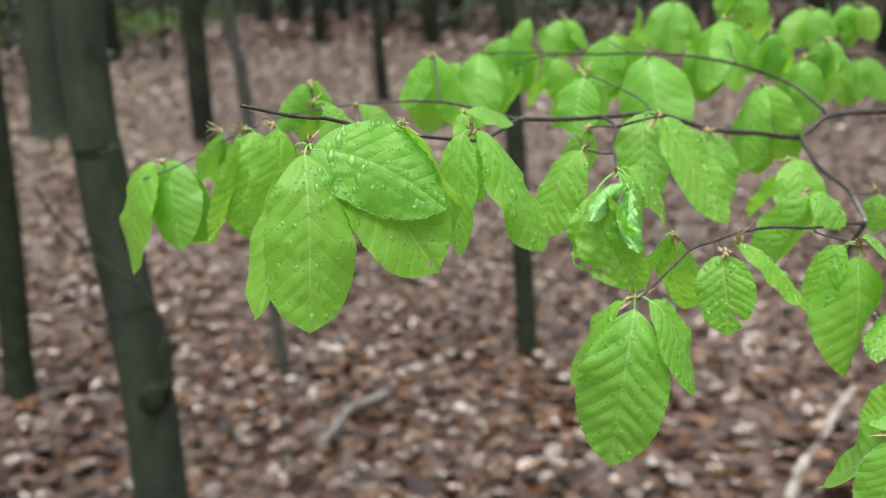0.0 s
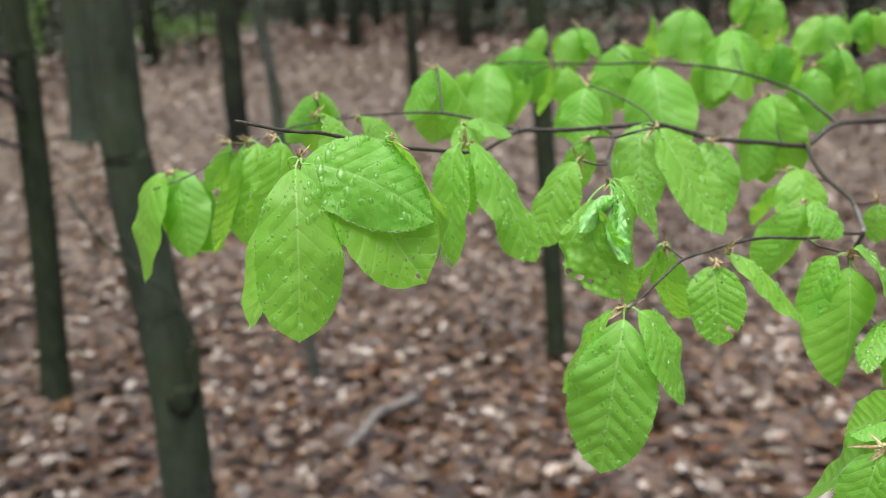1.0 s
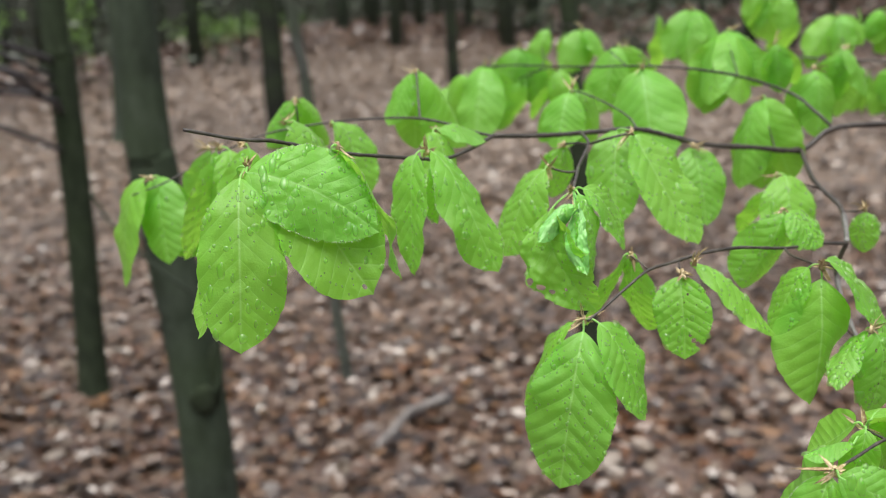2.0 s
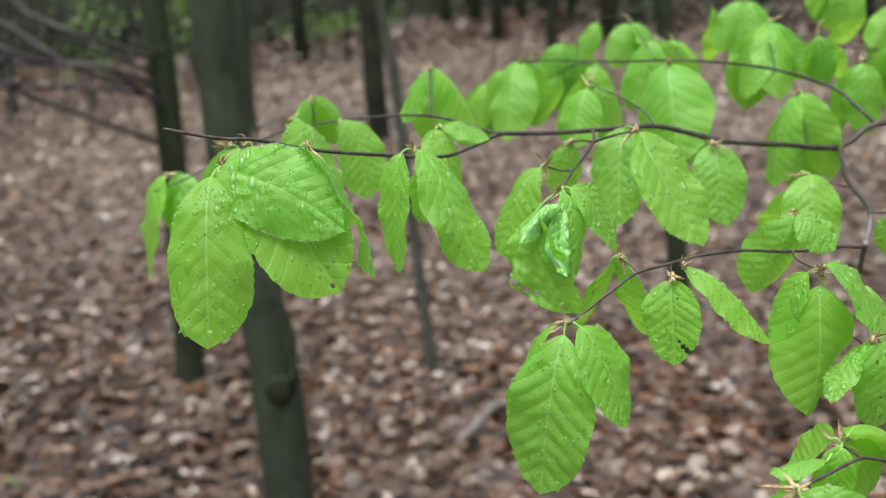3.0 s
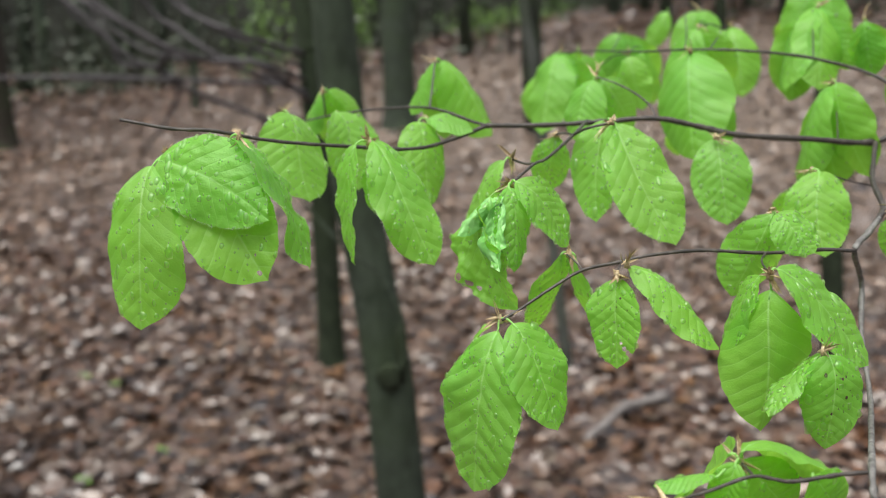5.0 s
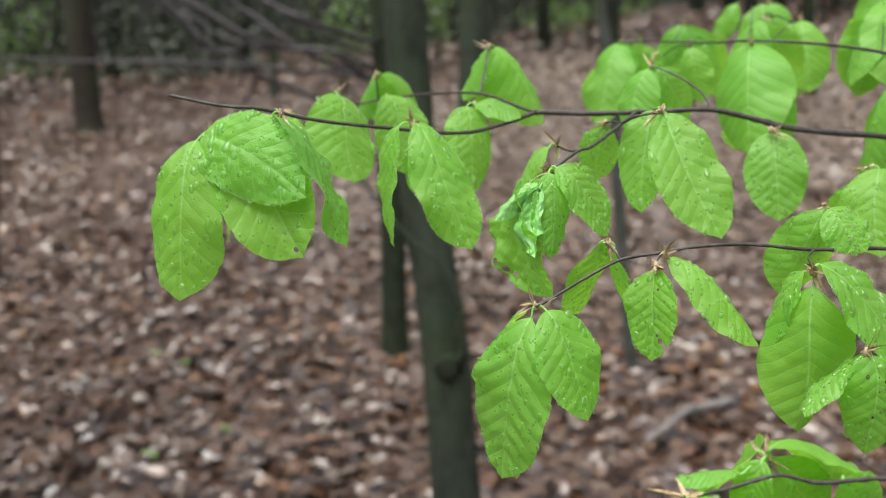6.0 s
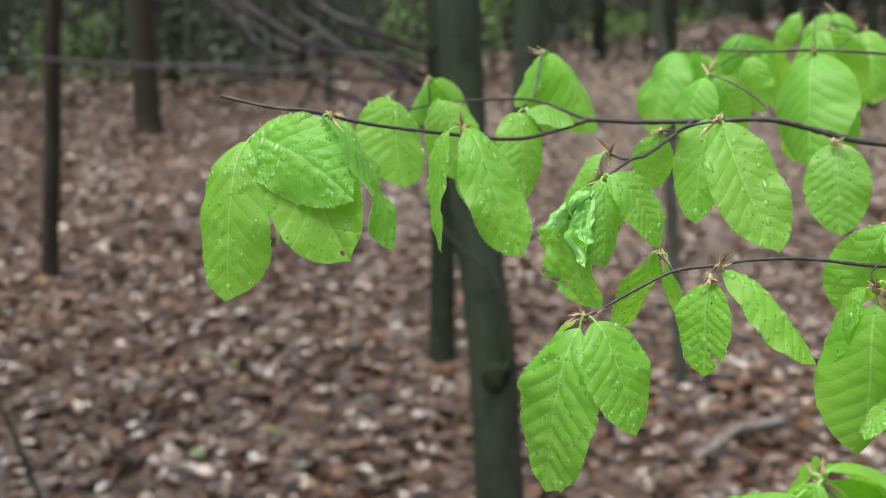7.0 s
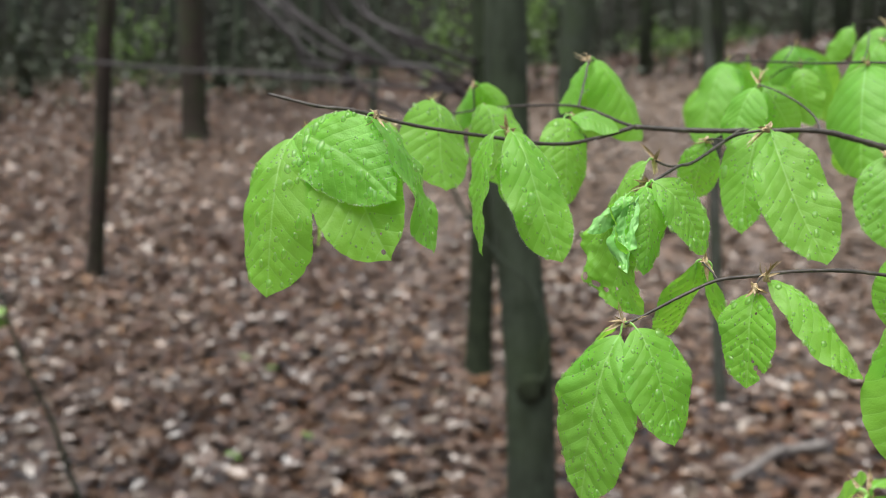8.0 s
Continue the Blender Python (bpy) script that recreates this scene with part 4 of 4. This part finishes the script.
twig([(0.254, 0.541, 1.230), (0.237, 0.532, 1.235), (0.224, 0.528, 1.240), (0.214, 0.526, 1.243)], 0.0006, 0.0004)
twig([(0.244, 0.582, 1.252), (0.248, 0.602, 1.270), (0.248, 0.608, 1.284)], 0.0005, 0.0004)
twig([(0.244, 0.500, 1.223), (0.245, 0.488, 1.225), (0.245, 0.479, 1.229)], 0.0005, 0.0004)
twig([(0.219, 0.440, 1.164), (0.205, 0.422, 1.171), (0.191, 0.411, 1.181)], 0.0005, 0.0004)
twig([(0.163, 0.652, 1.308), (0.173, 0.716, 1.318), (0.179, 0.770, 1.332)], 0.0005, 0.0004)
twig([(0.090, 0.745, 1.307), (0.078, 0.790, 1.303), (0.066, 0.842, 1.289)], 0.0005, 0.0004)
twig([(0.178, 0.641, 1.308), (0.191, 0.694, 1.313), (0.205, 0.757, 1.318)], 0.0005, 0.0004)
twig([(0.437, 0.711, 1.301), (0.372, 0.771, 1.306), (0.345, 0.824, 1.318), (0.321, 0.873, 1.320), (0.299, 0.911, 1.320)], 0.0011, 0.0005)
twig([(0.323, 0.872, 1.319), (0.323, 0.876, 1.334), (0.323, 0.880, 1.349)], 0.0005, 0.0004)
twig([(0.405, 0.752, 1.304), (0.432, 0.802, 1.321), (0.443, 0.825, 1.339)], 0.0005, 0.0004)

sprig("A", (-0.103, 0.410, 1.279), [
    ((-0.106, 0.400, 1.276), (-0.110, 0.375, 1.206), 0.50, 5, (0.123, -0.009, 0.25, -1, 0.71, 0.57)),
    ((-0.103, 0.400, 1.278), (-0.049, 0.384, 1.252), 0.62, -19, (0.094, -0.064, 0.15, 4, 0.64, 0.83)),
    ((-0.095, 0.424, 1.273), (-0.053, 0.385, 1.225), 0.60, -24, (0.199, -0.017, -0.29, 35, 0.62, 0.48)),
    ((-0.108, 0.420, 1.277), (-0.130, 0.412, 1.202), 0.48, -112, (0.103, -0.006, 0.41, -4, 0.61, 0.62)),
])
sprig("AD", (-0.064, 0.399, 1.288), [
    ((-0.067, 0.397, 1.287), (-0.038, 0.403, 1.225), 0.55, -92, (0.102, -0.067, 0.15, 17, 0.56, 0.68)),
])
sprig("B", (-0.017, 0.455, 1.277), [
    ((-0.023, 0.451, 1.276), (-0.027, 0.443, 1.216), 0.41, 56, (0.083, -0.026, -0.07, 18, 0.53, 0.67)),
    ((-0.015, 0.454, 1.277), (0.015, 0.436, 1.217), 0.43, -36, (0.092, 0.016, 0.37, 26, 0.59, 0.57)),
    ((-0.015, 0.455, 1.273), (-0.012, 0.456, 1.239), 0.62, -58),
])
sprig("R", (0.001, 0.533, 1.280), [
    ((0.002, 0.530, 1.279), (0.029, 0.524, 1.272), 0.63, -64, (0.108, -0.005, 0.19, -8, 0.59, 0.63)),
    ((-0.002, 0.525, 1.279), (0.004, 0.503, 1.233), 0.61, -43, (0.107, 0.024, 0.34, -18, 0.53, 0.65)),
])
sprig("H", (-0.078, 0.610, 1.295), [
    ((-0.080, 0.618, 1.293), (-0.098, 0.631, 1.262), 0.55, 40, (0.03, -0.02, 0.3, -15, 0.6, 0.6)),
    ((-0.076, 0.617, 1.294), (-0.056, 0.634, 1.262), 0.60, -40, (0.05, -0.03, 0.7, 8, 0.6, 0.58)),
    ((-0.078, 0.620, 1.292), (-0.079, 0.634, 1.254), 0.58, -8, (0.04, 0.0, 0.4, 0, 0.6, 0.6)),
])
sprig("S", (-0.058, 0.562, 1.283), [
    ((-0.057, 0.556, 1.284), (-0.043, 0.541, 1.238), 0.72, -44, (0.154, 0.003, -0.09, 20, 0.59, 0.61)),
])
sprig("I", (0.000, 0.599, 1.311), [
    ((-0.002, 0.607, 1.309), (-0.019, 0.606, 1.276), 0.56, 52, (0.03, -0.02, 0.3, -25, 0.62, 0.60)),
    ((0.003, 0.606, 1.310), (0.034, 0.604, 1.260), 0.60, -52, (0.07, -0.045, 0.85, 7, 0.60, 0.58)),
    ((0.000, 0.611, 1.308), (0.001, 0.618, 1.258), 0.58, 10, (0.03, 0.0, 0.3, 0, 0.6, 0.6)),
])
sprig("Y", (-0.172, 0.610, 1.249), [
    ((-0.177, 0.614, 1.248), (-0.195, 0.609, 1.177), 0.57, 65, (0.107, 0.008, 0.18, 9, 0.56, 0.66)),
    ((-0.168, 0.619, 1.248), (-0.164, 0.597, 1.194), 0.60, 23, (0.109, -0.018, 0.25, 17, 0.56, 0.65)),
])
sprig("ZA", (-0.135, 0.613, 1.266), [
    ((-0.135, 0.612, 1.264), (-0.150, 0.610, 1.235), 0.57, -38),
])
sprig("Z", (-0.124, 0.551, 1.273), [
    ((-0.126, 0.551, 1.270), (-0.147, 0.536, 1.210), 0.55, -61, (0.102, 0.001, 0.22, -14, 0.58, 0.64)),
    ((-0.118, 0.550, 1.271), (-0.126, 0.540, 1.211), 0.56, -12, (0.110, -0.001, 0.30, -0, 0.60, 0.62)),
])
sprig("ZB", (-0.109, 0.528, 1.277), [
    ((-0.106, 0.527, 1.274), (-0.124, 0.515, 1.220), 0.53, -29, (0.118, -0.016, 0.18, -10, 0.59, 0.64)),
])
sprig("C", (0.104, 0.490, 1.278), [
    ((0.1025, 0.508, 1.277), (0.095, 0.484, 1.226), 0.59, 37, (0.09, 0.009, 0.06, 19, 0.55, 0.66)),
    ((0.106, 0.491, 1.276), (0.134, 0.462, 1.218), 0.51, -28, (0.037, 0.045, -0.06, -12, 0.57, 0.55)),
])
sprig("M", (0.165, 0.541, 1.262), [
    ((0.167, 0.547, 1.260), (0.170, 0.527, 1.213), 0.67, 0, (0.104, 0.008, 0.23, -9, 0.56, 0.65)),
])
sprig("V", (0.0535, 0.437, 1.256), [
    ((0.056, 0.430, 1.258), (0.080, 0.433, 1.225), 0.60, -53, (0.120, -0.034, 0.06, -12, 0.55, 0.65)),
    ((0.053, 0.427, 1.256), (0.055, 0.411, 1.219), 0.52, -45, (0.114, 0.012, 0.31, -24, 0.60, 0.64)),
    ((0.041, 0.433, 1.248), (0.056, 0.407, 1.202), 0.65, 46, (0.143, 0.073, -0.30, -2, 0.60, 0.66)),
    ((0.050, 0.424, 1.251), (0.029, 0.414, 1.236), 0.34, 35),
    ((0.050, 0.417, 1.251), (0.049, 0.401, 1.222), 0.32, 15),
])
sprig("W", (0.052, 0.477, 1.2625), [
    ((0.049, 0.472, 1.262), (0.026, 0.472, 1.216), 0.67, 64, (0.103, 0.008, 0.30, -8, 0.61, 0.61)),
])
sprig("X", (0.0755, 0.523, 1.269), [
    ((0.0745, 0.525, 1.268), (0.070, 0.529, 1.236), 0.69, -2),
])
sprig("J", (0.101, 0.589, 1.296), [
    ((0.099, 0.587, 1.294), (0.088, 0.573, 1.258), 0.72, 36),
    ((0.104, 0.589, 1.294), (0.125, 0.604, 1.261), 0.72, -28),
])
sprig("K", (0.162, 0.619, 1.308), [
    ((0.162, 0.622, 1.306), (0.160, 0.587, 1.242), 0.70, 31, (0.106, -0.015, 0.52, 23, 0.57, 0.66)),
])
sprig("CC", (0.247, 0.608, 1.285), [
    ((0.246, 0.608, 1.282), (0.226, 0.595, 1.222), 0.55, 78),
    ((0.248, 0.605, 1.284), (0.267, 0.595, 1.226), 0.57, 45),
])
sprig("EE", (0.214, 0.526, 1.243), [
    ((0.217, 0.521, 1.243), (0.215, 0.496, 1.201), 0.70, 11, (0.110, 0.062, 0.28, 7, 0.58, 0.65)),
    ((0.212, 0.525, 1.240), (0.199, 0.540, 1.203), 0.64, -39),
])
sprig("DD", (0.178, 0.456, 1.235), [
    ((0.178, 0.454, 1.234), (0.161, 0.464, 1.190), 0.60, 8, (0.106, 0.002, 0.81, -18, 0.66, 0.56)),
    ((0.179, 0.453, 1.234), (0.195, 0.442, 1.217), 0.85, -27),
])
sprig("F", (0.101, 0.412, 1.217), [
    ((0.102, 0.415, 1.214), (0.100, 0.403, 1.175), 0.71, 43, (0.098, -0.035, -0.11, 7, 0.54, 0.66)),
])
sprig("G", (0.105, 0.408, 1.223), [
    ((0.106, 0.412, 1.220), (0.144, 0.396, 1.186), 0.44, -67, (0.113, -0.029, 0.61, -12, 0.61, 0.57)),
])
sprig("D", (0.080, 0.426, 1.224), [
    ((0.076, 0.426, 1.223), (0.066, 0.448, 1.182), 0.66, -58, (0.072, 0.021, 0.39, -4, 0.57, 0.58)),
    ((0.083, 0.426, 1.222), (0.095, 0.439, 1.179), 0.67, 71, (0.116, 0.010, 0.37, -14, 0.61, 0.61)),
])
sprig("E", (0.048, 0.403, 1.200), [
    ((0.047, 0.400, 1.195), (0.033, 0.392, 1.119), 0.56, 34, (0.108, -0.010, 0.14, 13, 0.71, 0.65)),
    ((0.054, 0.398, 1.199), (0.073, 0.385, 1.153), 0.64, -46, (0.099, -0.003, 0.15, -13, 0.59, 0.69)),
    ((0.044, 0.407, 1.197), (0.023, 0.419, 1.152), 0.58, 93, (0.097, 0.000, 0.34, -18, 0.60, 0.62)),
])
sprig("O", (0.163, 0.392, 1.221), [
    ((0.161, 0.400, 1.218), (0.147, 0.406, 1.181), 0.60, 82, (0.061, 0.040, 0.16, -8, 0.58, 0.64)),
    ((0.164, 0.393, 1.214), (0.161, 0.390, 1.150), 0.59, 2, (0.078, -0.007, 0.68, -64, 0.77, 0.78)),
    ((0.166, 0.393, 1.223), (0.205, 0.391, 1.180), 0.56, -57, (0.070, -0.012, 0.12, 12, 0.59, 0.65)),
])
sprig("N", (0.182, 0.378, 1.192), [
    ((0.183, 0.384, 1.189), (0.158, 0.366, 1.168), 0.44, 85, (0.055, 0.075, 0.26, -38, 0.52, 0.65)),
    ((0.184, 0.378, 1.190), (0.184, 0.377, 1.148), 0.62, -1, (0.127, -0.036, 0.30, 37, 0.45, 0.77)),
])
sprig("GG", (0.242, 0.476, 1.229), [
    ((0.242, 0.475, 1.227), (0.242, 0.474, 1.203), 0.69, 37),
])
sprig("Q", (-0.086, 0.543, 1.287), [
    ((-0.078, 0.526, 1.287), (-0.061, 0.496, 1.240), 0.76, -59, (0.119, 0.071, 0.33, 21, 0.57, 0.62)),
])
sprig("L", (0.081, 0.760, 1.309), [
    ((0.080, 0.757, 1.307), (0.064, 0.726, 1.246), 0.57, 32),
    ((0.081, 0.760, 1.306), (0.084, 0.741, 1.276), 0.59, 2),
    ((0.082, 0.760, 1.307), (0.102, 0.757, 1.276), 0.57, 29),
])
sprig("LA", (0.133, 0.846, 1.321), [
    ((0.132, 0.846, 1.319), (0.118, 0.851, 1.266), 0.63, 14),
    ((0.134, 0.845, 1.319), (0.165, 0.867, 1.269), 0.59, 18),
])
sprig("LB", (0.131, 0.719, 1.305), [
    ((0.131, 0.718, 1.303), (0.141, 0.711, 1.263), 0.61, 5),
])
sprig("T", (0.207, 0.887, 1.336), [
    ((0.206, 0.888, 1.334), (0.187, 0.879, 1.293), 0.66, 12),
    ((0.208, 0.883, 1.334), (0.227, 0.875, 1.305), 0.57, -34),
])
sprig("BC", (0.181, 0.717, 1.322), [
    ((0.180, 0.716, 1.320), (0.162, 0.709, 1.270), 0.57, 34),
    ((0.181, 0.715, 1.320), (0.208, 0.717, 1.283), 0.57, 36),
])
sprig("TA", (0.220, 0.801, 1.321), [
    ((0.220, 0.800, 1.319), (0.226, 0.778, 1.264), 0.59, 6),
])
sprig("AA", (0.255, 0.678, 1.332), [
    ((0.253, 0.677, 1.330), (0.228, 0.650, 1.277), 0.53, 72),
    ((0.255, 0.678, 1.330), (0.248, 0.641, 1.277), 0.55, -5),
    ((0.256, 0.676, 1.330), (0.273, 0.656, 1.289), 0.55, 50),
])
sprig("SL", (0.275, 0.644, 1.322), [
    ((0.275, 0.643, 1.320), (0.283, 0.646, 1.284), 0.61, 23),
])
sprig("BB", (0.358, 0.687, 1.315), [
    ((0.378, 0.716, 1.313), (0.366, 0.701, 1.258), 0.57, 64),
    ((0.337, 0.656, 1.314), (0.356, 0.647, 1.279), 0.57, -37),
])
sprig("BA", (0.311, 0.649, 1.302), [
    ((0.311, 0.648, 1.300), (0.312, 0.639, 1.249), 0.57, 6),
])
sprig("SH", (0.298, 0.836, 1.351), [
    ((0.296, 0.836, 1.349), (0.271, 0.828, 1.305), 0.59, 17),
    ((0.298, 0.835, 1.349), (0.290, 0.818, 1.298), 0.57, 51),
    ((0.299, 0.833, 1.349), (0.316, 0.820, 1.313), 0.57, -1),
])
sprig("SI", (0.434, 0.814, 1.343), [
    ((0.433, 0.816, 1.341), (0.401, 0.809, 1.305), 0.61, 27),
    ((0.434, 0.813, 1.341), (0.433, 0.798, 1.301), 0.63, 35),
    ((0.434, 0.811, 1.341), (0.455, 0.803, 1.314), 0.57, -3),
])
sprig("SK", (0.417, 0.917, 1.369), [
    ((0.407, 0.928, 1.372), (0.409, 0.919, 1.328), 0.61, 29),
    ((0.428, 0.903, 1.363), (0.429, 0.894, 1.325), 0.63, 31),
])
sprig("SM", (0.502, 0.820, 1.295), [
    ((0.500, 0.820, 1.293), (0.495, 0.811, 1.252), 0.59, 37),
    ((0.503, 0.819, 1.293), (0.523, 0.803, 1.251), 0.57, 2),
])
sprig("SN", (0.495, 0.828, 1.347), [
    ((0.495, 0.841, 1.346), (0.488, 0.834, 1.313), 0.63, 36),
    ((0.495, 0.813, 1.344), (0.498, 0.804, 1.310), 0.63, 37),
])
sprig("P", (0.1374, 0.3148, 1.1735), [
    ((0.137, 0.311, 1.179), (0.175, 0.327, 1.162), 0.48, -119, (0.147, -0.024, 0.48, -23, 0.62, 0.62)),
    ((0.134, 0.316, 1.176), (0.126, 0.337, 1.153), 0.81, -65, (0.022, 0.018, 0.26, -5, 0.51, 0.58)),
    ((0.135, 0.311, 1.175), (0.130, 0.315, 1.149), 0.55, 22, (0.125, -0.023, -0.16, -3, 0.45, 0.64)),
    ((0.128, 0.308, 1.171), (0.106, 0.307, 1.168), 0.52, 97, (0.095, -0.014, 0.55, -24, 0.62, 0.60)),
    ((0.138, 0.317, 1.173), (0.159, 0.329, 1.145), 0.62, -8, (0.110, -0.014, 0.29, 1, 0.61, 0.61)),
])
sprig("PQ", (0.160, 0.3075, 1.1712), [
    ((0.161, 0.311, 1.170), (0.1745, 0.325, 1.1485), 0.70, -15, (0.08, 0, 0.3, 10, 0.6, 0.63)),
])
sprig("PP", (0.109, 0.291, 1.170), [
    ((0.109, 0.294, 1.168), (0.110, 0.334, 1.130), 0.62, -38, (0.05, 0, 0.3, 0, 0.6, 0.63)),
    ((0.107, 0.291, 1.168), (0.098, 0.291, 1.132), 0.60, 42, (0.08, 0, 0.3, 0, 0.6, 0.63)),
    ((0.109, 0.288, 1.169), (0.137, 0.276, 1.155), 0.62, -3, (0.109, -0.006, 0.30, 4, 0.59, 0.62)),
])
sprig("LC", (0.066, 0.842, 1.288), [
    ((0.065, 0.840, 1.286), (0.054, 0.832, 1.246), 0.60, 20),
    ((0.067, 0.840, 1.286), (0.078, 0.836, 1.247), 0.58, -30),
])
